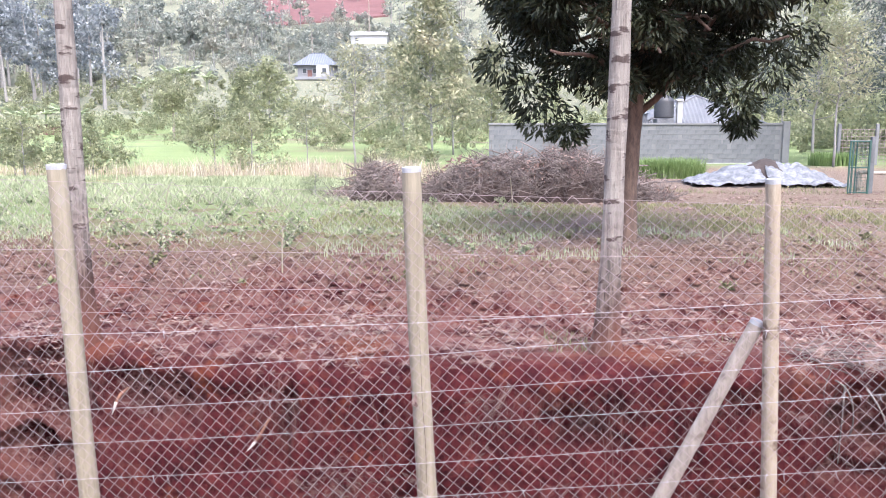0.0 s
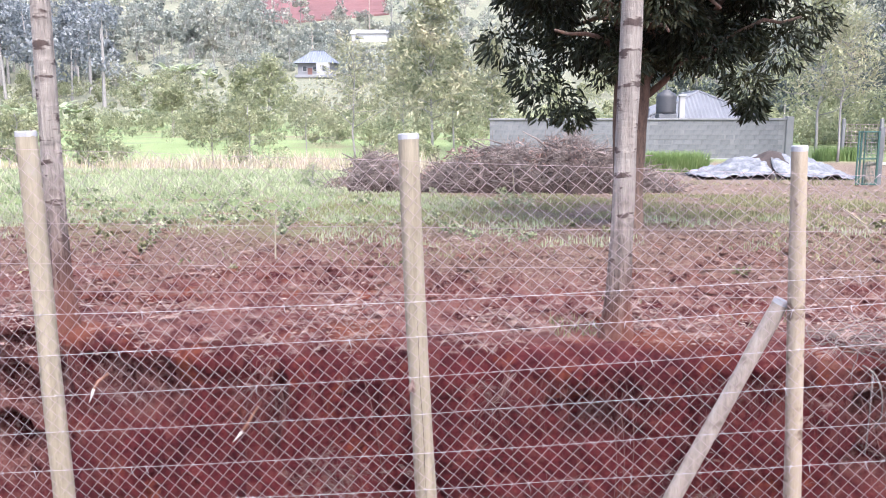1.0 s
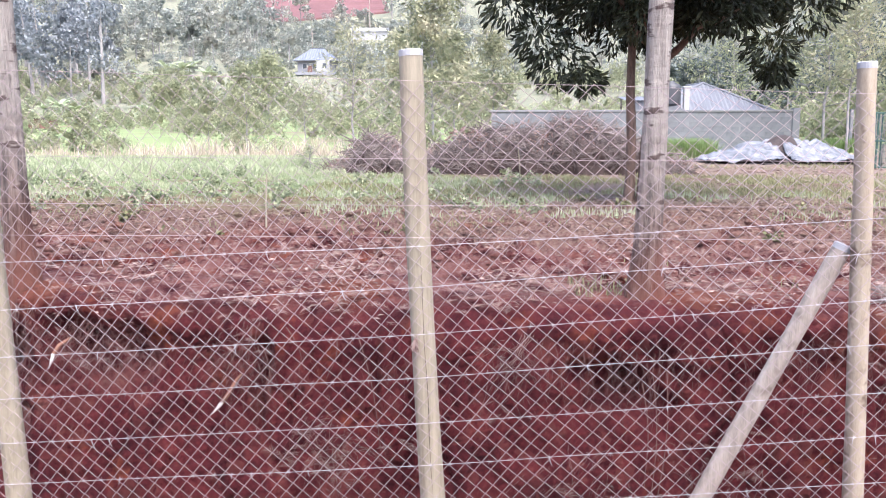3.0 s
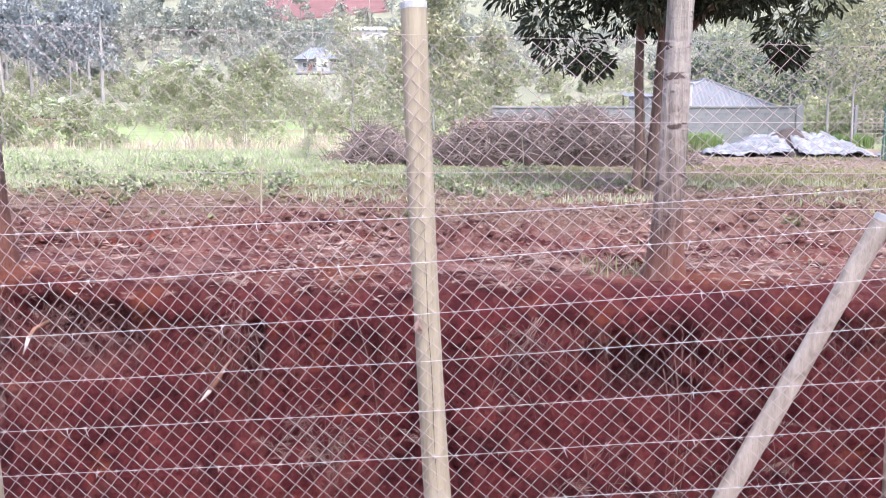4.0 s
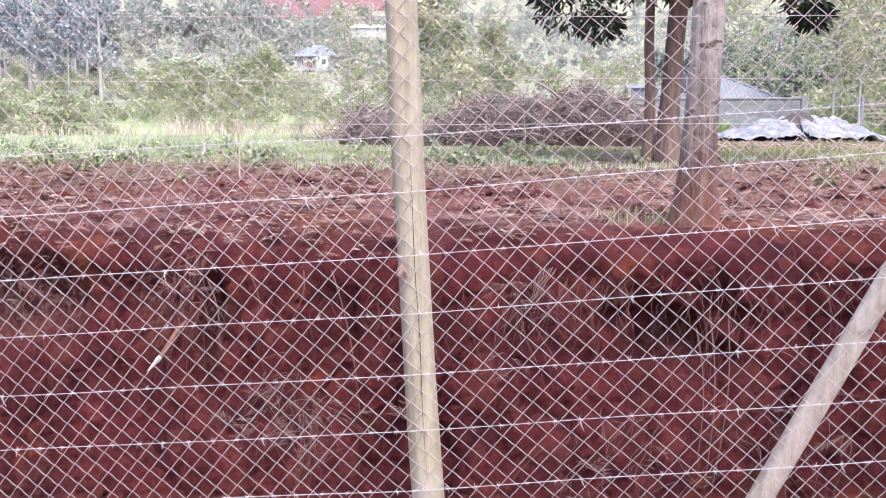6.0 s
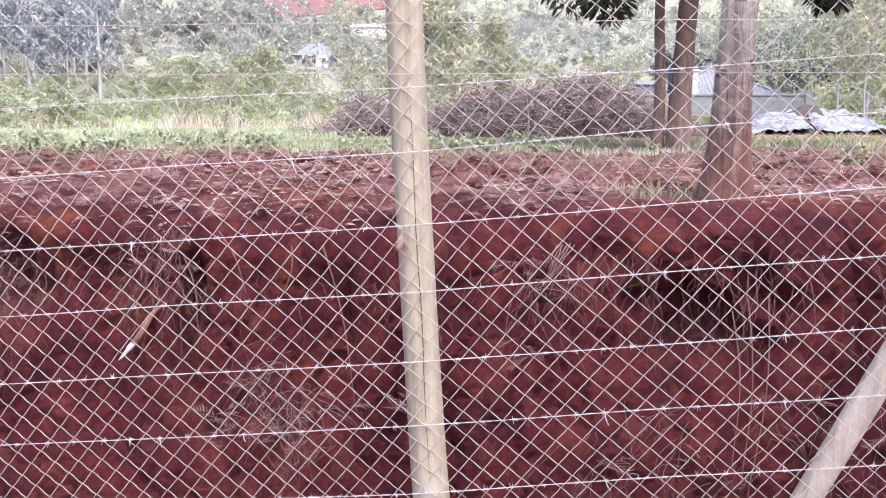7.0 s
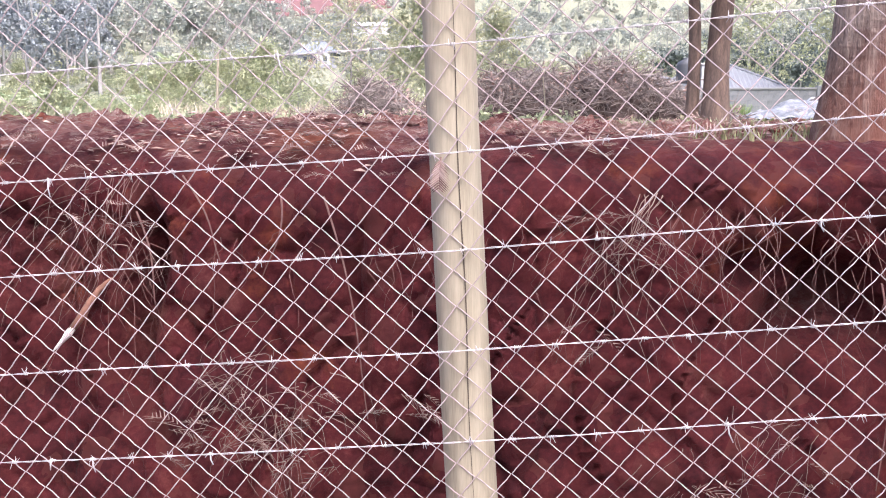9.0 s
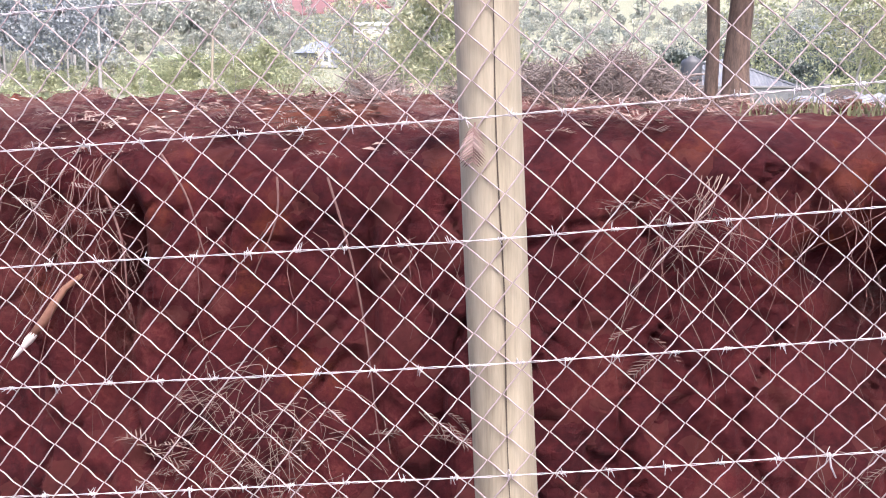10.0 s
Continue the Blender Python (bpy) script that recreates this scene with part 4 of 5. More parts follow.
def brush_pile():
    rng = np.random.default_rng(31)
    pile = root("brush_pile", (0, 0, 0), "long heap of cut dry branches and brushwood on the field", "brush pile")

    def top(x):
        body = 0.98 * math.exp(-((x - 0.75) / 1.95) ** 4) + 0.72 * math.exp(-((x + 2.45) / 0.62) ** 4) + 0.62 * math.exp(-((x - 3.1) / 0.8) ** 2) + 0.25 * math.exp(-((x - 2.0) / 0.5) ** 2)
        return 0.95 + body * (1 + 0.3 * noise.noise(Vector((x * 1.3, 3, 1))) + 0.25 * noise.noise(Vector((x * 3.7, 8, 1))))

    # an added core under the loose branches, coloured as the shade in their gaps
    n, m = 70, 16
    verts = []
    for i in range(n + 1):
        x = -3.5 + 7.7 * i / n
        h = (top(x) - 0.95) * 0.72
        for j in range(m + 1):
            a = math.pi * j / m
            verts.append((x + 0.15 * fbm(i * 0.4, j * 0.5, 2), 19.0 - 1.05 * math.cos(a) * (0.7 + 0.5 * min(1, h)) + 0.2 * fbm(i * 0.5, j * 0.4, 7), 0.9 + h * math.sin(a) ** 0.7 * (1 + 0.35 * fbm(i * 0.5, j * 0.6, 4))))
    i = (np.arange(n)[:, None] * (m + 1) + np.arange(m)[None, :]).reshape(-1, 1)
    core = mesh_object("shaded_core", verts, np.concatenate([i, i + m + 1, i + m + 2, i + 1], 1), M_GAP_SHADE, pile, smooth=True)
    paths = []
    for k in range(4800):
        x = rng.uniform(-3.6, 4.3)
        h = top(x) - 0.95
        a = rng.uniform(0.05, 2.6)
        rr = rng.uniform(0.72, 1.02)
        y = 19.0 - 1.15 * math.cos(a) * rr * (0.7 + 0.5 * min(1, h))
        z = 0.95 + h * math.sin(a) ** 0.7 * rr
        d = rng.normal(size=3) * np.array([1.0, 0.6, 0.6])
        d /= np.linalg.norm(d)
        L = rng.uniform(0.12, 0.5)
        p = np.array([x, y, z])
        mid = p + d * L * 0.5 + rng.normal(size=3) * 0.05
        end = p + d * L + rng.normal(size=3) * 0.07
        if end[2] < 0.95 or mid[2] < 0.95:
            continue
        paths.append(([p - d * L * 0.3, mid, end], (rng.uniform(0.005, 0.013), 0.006, 0.003)))
    v, f = tubes(paths, 3)
    ob = mesh_object("brushwood", v, f, M_TWIG, pile)
    ob["kind"] = "stuff"
    for k in range(60):
        x = rng.uniform(-2.9, 3.7)
        h = top(x)
        a = rng.uniform(-0.5, 0.5) + (math.pi if rng.random() < 0.5 else 0)
        p = np.array([x, 18.3 + rng.uniform(-0.2, 0.9), 0.95 + (h - 0.95) * rng.uniform(0.3, 0.9)])
        d = np.array([math.cos(a), rng.uniform(-0.2, 0.2), rng.uniform(-0.15, 0.7)])
        L = rng.uniform(0.4, 0.95)
        pts = np.array([p, p + d * L * 0.5 + [0, 0, 0.06], p + d * L])
        pts[:, 2] = np.maximum(pts[:, 2], 0.98)
        v, f = tubes([(pts, (0.025, 0.02, 0.01))], 6)
        mesh_object("branch", v, f, M_TWIG, pile)
    p, d = blob_points(2600, [(x, 19.0 + rng.uniform(-0.7, 0.4), 0.95 + (top(x) - 0.95) * rng.uniform(0.5, 0.95)) for x in np.linspace(-3.4, 4.1, 40)], np.full(40, 0.35), rng)
    p = p[p[:, 2] > 0.97]
    v, f = leaf_cloud(p, 0.11, 0.4, 0.4, rng)
    mesh_object("withered_leaves", v, f, M_DEAD, pile)["kind"] = "stuff"


def stakes():
    for x, y, h, tilt in ((-2.35, 9.25, 0.62, 0.02), (0.55, 15.6, 0.75, -0.05), (3.3, 11.6, 0.35, 0.3), (-6.6, 16.5, 0.5, 0.1), (5.2, 11.4, 0.45, -0.45)):
        st = root("stake", (x, y, 0.9), "thin grey wooden stake standing in the soil", "stake", "marker stakes in the field")
        v, f = tubes([([(0, 0, -0.1), (tilt * 0.3, 0, h * 0.5), (tilt, 0.02, h)], (0.011, 0.01, 0.008))], 6)
        mesh_object("rod", v, f, M_POST, st)


def hill_house():
    x, y = -41.2, 200.0
    z = ground_z(x, y) - 0.2
    house = root("house", (x, y, z), "small grey plastered house with a hipped steel roof", "house")
    house.scale = (1.15, 1.15, 1.12)
    part("wall", box_bm((7.4, 6.5, 3.3), (0, 3.3, 1.65)), M_FAR_WALL, house)
    part("wall", box_bm((2.6, 1.6, 3.2), (1.9, -0.7, 1.6)), M_HOUSE, house, "pale porch wall")
    e, apex = 4.6, ((-1.3, 3.3, 6.0), (1.3, 3.3, 6.0))
    c = [(-e, -0.9, 3.2), (e, -0.9, 3.2), (e, 7.4, 3.2), (-e, 7.4, 3.2)]
    for a, b, p, q in ((c[0], c[1], apex[0], apex[1]), (c[1], c[2], apex[1], (1.28, 3.3, 6.0)), (c[2], c[3], apex[1], apex[0]), (c[3], c[0], apex[0], (-1.28, 3.3, 6.0))):
        v, f = corrugated(a, b, p, q, 0.5, 0.06, 0.04)
        mesh_object("roof_slope", v, f, M_FAR_ROOF, house)
    part("ridge_cap", box_bm((2.7, 0.3, 0.15), (0, 3.3, 6.05)), M_FAR_ROOF, house)
    for wx in (-2.2, 0.0):
        w = part("window", box_bm((1.0, 0.1, 1.2), (wx, 0.04, 2.0)), M_HOUSE, house)
        part("pane", box_bm((0.8, 0.06, 1.0), (wx, -0.02, 2.0)), M_GLASS, w)
    w = part("window", box_bm((1.0, 0.1, 1.2), (2.3, -1.52, 2.0)), M_HOUSE, house)
    part("pane", box_bm((0.8, 0.06, 1.0), (2.3, -1.58, 2.0)), M_GLASS, w)
    part("door", box_bm((0.95, 0.08, 2.1), (-1.1, 0.03, 1.1)), M_TERRA, house)
    part("plinth", box_bm((8.5, 1.0, 0.6), (0.6, -2.6, 0.3), 0.05), M_FAR_WALL, house, "pale terrace wall")


def white_house(x, y, w, h, label, walls, seed):
    z = ground_z(x, y) - 0.3
    house = root("house", (x, y, z), label, "house")
    part("wall", box_bm((w, 6.0, h), (0, 3, h / 2)), walls, house)
    for a, b, p, q in (((-w / 2 - 0.5, -0.5, h), (w / 2 + 0.5, -0.5, h), (-w / 2 - 0.3, 3, h + 1.5), (w / 2 + 0.3, 3, h + 1.5)), ((w / 2 + 0.5, 6.5, h), (-w / 2 - 0.5, 6.5, h), (w / 2 + 0.3, 3, h + 1.5), (-w / 2 - 0.3, 3, h + 1.5))):
        v, f = corrugated(a, b, p, q, 0.6, 0.06, 0.04)
        mesh_object("roof_slope", v, f, M_HOUSE if seed == 1 else M_FAR_ROOF, house)
    for k in range(1 if seed == 1 else 3):
        wd = part("window", box_bm((1.1, 0.1, 1.1), (-w / 3 + k * w / 3, -0.04, h * 0.55)), M_FAR_WALL, house)
        part("pane", box_bm((0.9, 0.06, 0.9), (-w / 3 + k * w / 3, -0.1, h * 0.55)), M_GLASS, wd)


def utility_poles():
    for s, y, h in ((-0.2085, 215, 9.0), (-0.139, 300, 15.0)):
        x = s * y
        p = root("utility_pole", (x, y, ground_z(x, y) - 0.3), "grey wooden power pole on the hillside", "pole", "power poles")
        v, f = tubes([([(0, 0, 0), (0, 0, h / 2), (0, 0, h)], (0.2, 0.17, 0.13))], 8)
        mesh_object("shaft", v, f, M_POST_OLD, p)
        part("crossarm", box_bm((1.8, 0.12, 0.12), (0, 0, h - 0.5)), M_POST_OLD, p)


compound_wall()
near_house()
water_tank()
soil_heap_and_sheet()
gate_and_fence()
brush_pile()
stakes()
hill_house()
utility_poles()
white_house(-40.5, 290.0, 12.5, 3.2, "long low whitewashed house on the hillside", M_HOUSE, 1)
white_house(134.0, 280.0, 9.0, 3.4, "pale hillside house with a steel roof", M_HOUSE, 2)
white_house(96.0, 250.0, 10.0, 3.0, "grey house half hidden by hillside trees", M_HOUSE, 3)
hut = root("hut", (-59.0, 108.0, 0.9), "low rust-brown sheet-metal hut", "hut")
part("wall", box_bm((3.0, 2.0, 1.5), (0, 0, 0.75), 0.03), M_TERRA, hut)
part("roof", box_bm((3.4, 2.4, 0.15), (0, 0, 1.56), 0.03), M_HEAP, hut)

# ---- plants ----
def small_tree(place, height, width, bare, seed, material, label, group="", leaf=0.2, count=1500, slim=0.25, name="tree", bark=None):
    """A young tree: thin trunk, many short limbs and a loose crown of small leaves."""
    rng = np.random.default_rng(seed)
    x, y = place
    z0 = ground_z(x, y) - 0.05
    tree = root(name, (x, y, z0), label, "tree", group)
    r = 0.008 * height + 0.012
    trunk = [(rng.normal() * 0.02 * height * f, rng.normal() * 0.02 * height * f, f * height) for f in np.linspace(0, 1, 8)]
    paths, clumps, spread = [], [], []
    n = max(10, int(height * 4))
    for k in range(n):
        f = bare + (1 - bare) * (k + rng.uniform(0, 1)) / n
        a = k * 2.4 + rng.uniform(-0.5, 0.5)
        reach = 0.5 * width * (1.0 - 0.75 * max(0, (f - bare) / (1 - bare)) ** 1.4) * rng.uniform(0.5, 1.1)
        at = np.array([np.interp(f * height, [q[2] for q in trunk], [q[0] for q in trunk]), np.interp(f * height, [q[2] for q in trunk], [q[1] for q in trunk]), f * height])
        tip = at + np.array([math.cos(a) * reach, math.sin(a) * reach, reach * rng.uniform(0.1, 0.7)])
        paths.append(limb(at, tip, r * 0.35, 0.006, rng, 5, 0.05))
        for g in (0.55, 0.85, 1.05):
            clumps.append(at + (tip - at) * g)
            spread.append(0.12 * width * rng.uniform(0.7, 1.4))
    v, f = tubes([(trunk, np.linspace(r, 0.012, 8))] + paths, 6)
    mesh_object("trunk", v, f, bark or M_FAR_TRUNK, tree, smooth=True)
    p, d = blob_points(count, clumps, spread, rng)
    v, f = leaf_cloud(p, leaf, slim, 0.25, rng, d)
    round_off(mesh_object("crown", v, f, material, tree), d, rng)
    return tree


SAPLINGS = "young silky oaks beyond the field"
small_tree((-3.2, 50.0), 10.5, 4.6, 0.2, 41, M_SILVER, "tall young silky oak with a loose silvery crown", SAPLINGS, 0.34, 4200, 0.35)
small_tree((-5.4, 34.0), 5.2, 4.4, 0.3, 42, M_SILVER, "sparse young silky oak with pale feathery leaves", SAPLINGS, 0.2, 1500)
small_tree((-2.2, 58.0), 7.5, 4.0, 0.2, 43, M_SILVER, "young silky oak with a loose silvery crown", SAPLINGS, 0.32, 3000, 0.35)
small_tree((-9.6, 44.0), 3.2, 3.6, 0.25, 44, M_SILVER, "sparse young silky oak with pale feathery leaves", SAPLINGS, 0.22, 1300)
small_tree((0.5, 62.0), 8.0, 4.8, 0.15, 45, M_SILVER, "young silky oak with a loose silvery crown", SAPLINGS, 0.34, 3200, 0.35)
small_tree((-6.5, 66.0), 8.2, 5.4, 0.2, 46, M_SILVER, "young silky oak with a loose silvery crown", SAPLINGS, 0.34, 3000, 0.35)
small_tree((-11.0, 33.0), 2.7, 2.9, 0.06, 47, M_SHRUB, "leafy olive-green shrub in tall dry grass", "shrubs beyond the field", 0.12, 3040, 0.4)
small_tree((-9.2, 32.0), 2.5, 2.6, 0.06, 48, M_SHRUB, "leafy olive-green shrub in tall dry grass", "shrubs beyond the field", 0.12, 2660, 0.4)
small_tree((-14.2, 29.0), 1.7, 1.6, 0.06, 50, M_SHRUB, "small round shrub on a thin stem", "shrubs beyond the field", 0.12, 1330, 0.4)
small_tree((-15.6, 27.0), 2.0, 1.9, 0.06, 51, M_SHRUB, "small round shrub on a thin stem", "shrubs beyond the field", 0.12, 1710, 0.4)
small_tree((-18.6, 31.5), 1.9, 2.2, 0.06, 53, M_SHRUB, "leafy olive-green shrub in tall dry grass", "shrubs beyond the field", 0.12, 2090, 0.4)
small_tree((-3.95, 18.9), 0.6, 0.75, 0.02, 52, M_GRASS, "small dark green bush beside the brush pile", "", 0.06, 900, 0.2)
small_tree((16.8, 40.3), 6.8, 4.4, 0.4, 54, M_SILVER, "young tree with pale green leaves beside a wire fence", "", 0.23, 2200, 0.3)
small_tree((18.0, 46.0), 9.1, 5.7, 0.25, 55, M_SHRUB, "leafy tree behind a wire fence", "", 0.31, 3000, 0.3)
small_tree((24.4, 48.1), 14.3, 11.0, 0.22, 56, M_DUSK, "broad dark grey-green tree with drooping branches", "", 0.34, 9000, 0.2)
small_tree((29.2, 57.2), 11.7, 10.4, 0.15, 57, M_DUSK, "broad dark grey-green tree with drooping branches", "", 0.34, 5200, 0.25)
small_tree((19.4, 67.5), 11.7, 7.8, 0.2, 58, M_SHRUB, "leafy tree behind the compound wall", "", 0.3, 3400, 0.3)
small_tree((-29.5, 112.0), 9.6, 7.5, 0.15, 59, M_SHRUB, "pale yellow-green bushy tree on the slope", "", 0.5, 2400, 0.4)
small_tree((-36.0, 122.0), 8.6, 6.5, 0.15, 60, M_SHRUB, "pale yellow-green bushy tree on the slope", "", 0.5, 2000, 0.4)


def flat_acacia():
    rng = np.random.default_rng(9)
    x, y = -36.6, 95.0
    tree = root("acacia", (x, y, ground_z(x, y) - 0.1), "flat-topped acacia with a dark spreading crown", "tree")
    paths = [([(0, 0, 0), (0.2, 0, 2.0), (0.1, 0, 3.6)], (0.2, 0.16, 0.12))]
    clumps = []
    for k in range(22):
        a = k * 2.4
        r = rng.uniform(0.3, 2.1)
        tip = np.array([math.cos(a) * r, math.sin(a) * r, 5.4 - 0.4 * r * r / 2 + rng.uniform(-1.6, 0.3)])
        paths.append(limb((0.1, 0, 3.4), tip, 0.06, 0.02, rng, 5, 0.2))
        clumps.append(tip)
    for k, path in enumerate(paths):
        v, f = tubes([path], 6)
        mesh_object("limb" if k else "trunk", v, f, M_POST_OLD, tree)
    p, d = blob_points(3600, clumps, np.full(len(clumps), 0.75), rng)
    v, f = leaf_cloud(p, 0.26, 0.5, 0.0, rng, d)
    round_off(mesh_object("crown", v, f, M_SHRUB, tree), d, rng)


flat_acacia()


def banana(x, y, height, seed):
    rng = np.random.default_rng(seed)
    plant = root("banana_plant", (x, y, ground_z(x, y) - 0.1), "banana plant with long arching torn leaves", "banana plant", "banana plants on the slope")
    v, f = tubes([([(0, 0, 0), (0.03, 0, height * 0.25), (0.0, 0, height * 0.5)], (0.2, 0.16, 0.1))], 8)
    mesh_object("stem", v, f, M_BANANA, plant)
    for k in range(9):
        a = k * 2.4 + rng.uniform(-0.3, 0.3)
        L = height * rng.uniform(0.55, 0.75)
        lift = rng.uniform(0.35, 1.0)
        verts, faces = [], []
        for i in range(9):
            t = i / 8
            r = L * t * (1 - 0.25 * t)
            z = height * 0.48 + L * (lift * t - (0.25 + 0.75 * lift * 0.5) * t * t * 1.1)
            w = 0.07 * height * math.sin(min(1, t * 1.15 + 0.05) * math.pi) ** 0.6 + 0.01
            c = Vector((math.cos(a) * r, math.sin(a) * r, z))
            s = Vector((-math.sin(a), math.cos(a), 0))
            verts += [c + s * w + Vector((0, 0, -0.3 * w)), c, c - s * w + Vector((0, 0, -0.3 * w))]
        for i in range(8):
            b = i * 3
            faces += [(b, b + 1, b + 4, b + 3), (b + 1, b + 2, b + 5, b + 4)]
        mesh_object("leaf", verts, faces, M_BANANA, plant)


for k, (s, y, h) in enumerate(((-0.545, 118, 5.5), (-0.525, 122, 6.0), (-0.505, 120, 5.0), (-0.57, 116, 4.6), (-0.585, 122, 5.2), (-0.415, 165, 6.5), (-0.425, 160, 5.5), (-0.37, 178, 7.5), (-0.388, 182, 7.0), (-0.36, 186, 6.5), (-0.415, 118, 4.5), (-0.34, 176, 6.0), (0.09, 75, 3.4), (0.075, 78, 3.2), (0.105, 80, 3.4), (0.06, 76, 3.0))):
    banana(s * y, y, h, 200 + k)


# sight lines that stay open: slope from, slope to, rise, farthest
OPEN = ((-0.25, -0.18, 0.044, 205), (-0.172, -0.108, 0.093, 292), (-0.255, -0.13, 0.118, 318), (-0.6, -0.38, -0.012, 100), (-0.262, -0.2, -0.008, 104))


def plant_field(name, n, s_range, y_range, h_range, wide, leaves, leaf, material, seed, label, category, trunks=True, gaps=0.0):
    """Many far plants as one mesh of leaves, with a second mesh for their trunks."""
    rng = np.random.default_rng(seed)
    chunks, stems, outs = [], [], []
    made = 0
    while made < n:
        s = rng.uniform(*s_range)
        y = math.sqrt(rng.uniform(y_range[0] ** 2, y_range[1] ** 2))
        x = s * y
        if gaps and noise.noise(Vector((x * 0.03, y * 0.03, seed))) < gaps - 0.5:
            made += 0.2
            continue
        if -0.275 * y < x < -0.118 * y and 338 < y < 402 and rng.random() < 0.95:
            made += 0.2
            continue
        z = ground_z(x, y)
        h = rng.uniform(*h_range)
        if any(a < s < b and y < far and z + h > 2.7 + rise * y for a, b, rise, far in OPEN):
            made += 0.2
            continue
        w = h * wide * rng.uniform(0.7, 1.3)
        k = rng.integers(5, 11)
        cl = np.stack([rng.normal(0, w * 0.3, k), rng.normal(0, w * 0.3, k), rng.uniform(0.35 if trunks else 0.15, 0.92, k) * h], 1)
        cl[:, :2] *= (1.15 - 0.6 * cl[:, 2:3] / h)
        p, d = blob_points(int(leaves * 1.6), cl + np.array([x, y, z]), rng.uniform(0.12, 0.22, k) * max(w, h * 0.5), rng)
        outs.append(d)
        chunks.append(leaf_cloud(p, leaf * rng.uniform(0.75, 1.15), 0.7, 0.1, rng, d))
        if trunks:
            lean = rng.normal(0, 0.03 * h, 2)
            stems.append(([(x, y, z - 0.3), (x + lean[0] * 0.5, y + lean[1] * 0.5, z + h * 0.5), (x + lean[0], y + lean[1], z + h * 0.9)], (0.018 * h + 0.02, 0.012 * h + 0.01, 0.01)))
        made += 1
    v, f = merge(chunks)
    ob = mesh_object(name, v, f, material)
    round_off(ob, np.concatenate(outs), rng)
    tagged(ob, label, category, kind="stuff")
    if stems:
        v, f = tubes(stems, 4)
        tagged(mesh_object(name + "_trunks", v, f, M_FAR_TRUNK), "thin pale trunks among the trees", "trunks", kind="stuff")


plant_field("scrub", 60, (-0.66, -0.06), (27, 60), (0.7, 2.0), 1.0, 240, 0.13, M_SHRUB, 61, "scattered olive-green shrubs over pasture", "shrubs", False, 0.45)
plant_field("hedge", 330, (-0.7, 0.62), (58, 118), (1.0, 3.4), 1.0, 250, 0.19, M_SHRUB, 62, "mixed green shrubs and hedges in the valley", "shrubs", False, 0.4)
plant_field("garden_shrubs", 420, (-0.7, 0.62), (112, 190), (1.8, 5.0), 0.95, 270, 0.3, M_SHRUB, 63, "dense mixed bushes at the foot of the hill", "shrubs", False)
# M_WOODS and M_HAZE below carry the distance haze in their leaf colours
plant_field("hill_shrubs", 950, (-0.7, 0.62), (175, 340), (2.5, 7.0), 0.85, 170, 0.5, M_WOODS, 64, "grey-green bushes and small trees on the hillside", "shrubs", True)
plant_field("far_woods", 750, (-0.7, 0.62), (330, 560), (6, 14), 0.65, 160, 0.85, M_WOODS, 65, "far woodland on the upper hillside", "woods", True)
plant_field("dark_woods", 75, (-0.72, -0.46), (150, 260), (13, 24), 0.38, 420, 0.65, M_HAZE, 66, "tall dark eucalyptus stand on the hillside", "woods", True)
plant_field("right_woods", 90, (0.2, 0.62), (70, 170), (5, 12), 0.6, 320, 0.4, M_DUSK, 67, "dark green trees behind the compound", "woods", True)
plant_field("compound_bushes", 70, (0.37, 0.64), (46, 80), (1.8, 5.0), 0.9, 260, 0.22, M_SHRUB, 69, "leafy bushes beyond the wire fence", "shrubs", False)
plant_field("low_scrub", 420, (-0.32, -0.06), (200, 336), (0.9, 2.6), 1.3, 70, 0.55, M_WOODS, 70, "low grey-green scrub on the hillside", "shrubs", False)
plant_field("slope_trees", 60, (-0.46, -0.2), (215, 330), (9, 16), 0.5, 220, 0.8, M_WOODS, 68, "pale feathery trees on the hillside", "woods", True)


def blades(name, n, box, h_range, material, seed, label, thin=0.012, dens=None, lean=0.35, z_of=None):
    """Grass: single bent blades, each a tapered strip."""
    rng = np.random.default_rng(seed)
    x = rng.uniform(box[0], box[1], n)
    y = rng.uniform(box[2], box[3], n)
    if dens:
        keep = np.array([rng.random() < dens(a, b) for a, b in zip(x, y)])
        x, y = x[keep], y[keep]
    n = len(x)
    z = np.array([ground_z(a, b) - 0.02 for a, b in zip(x, y)])
    h = rng.uniform(*h_range, n)
    a = rng.uniform(0, 6.28, n)
    bend = rng.uniform(0.1, 1.0, n) * lean * h
    s = np.stack([-np.sin(a), np.cos(a), np.zeros(n)], 1)
    d = np.stack([np.cos(a), np.sin(a), np.zeros(n)], 1)
    base = np.stack([x, y, z], 1)
    up = np.array([[0, 0, 1.0]])
    w = thin * rng.uniform(0.6, 1.4, n)[:, None]
    mid = base + up * (h * 0.6)[:, None] + d * (bend * 0.35)[:, None]
    tip = base + up * h[:, None] + d * bend[:, None]
    v = np.stack([base - s * w, base + s * w, mid - s * w * 0.8, mid + s * w * 0.8, tip], 1).reshape(-1, 3)
    i = np.arange(n)[:, None] * 5
    f = np.concatenate([np.concatenate([i + p, i + q, i + r], 1) for p, q, r in ((0, 1, 3), (0, 3, 2), (2, 3, 4))])
    tagged(mesh_object(name, v, f, material), label, "grass", kind="stuff")


def patchy(scale, cut, seed):
    return lambda a, b: max(0.0, min(1.0, (noise.noise(Vector((a * scale, b * scale, seed))) - cut) * 4))


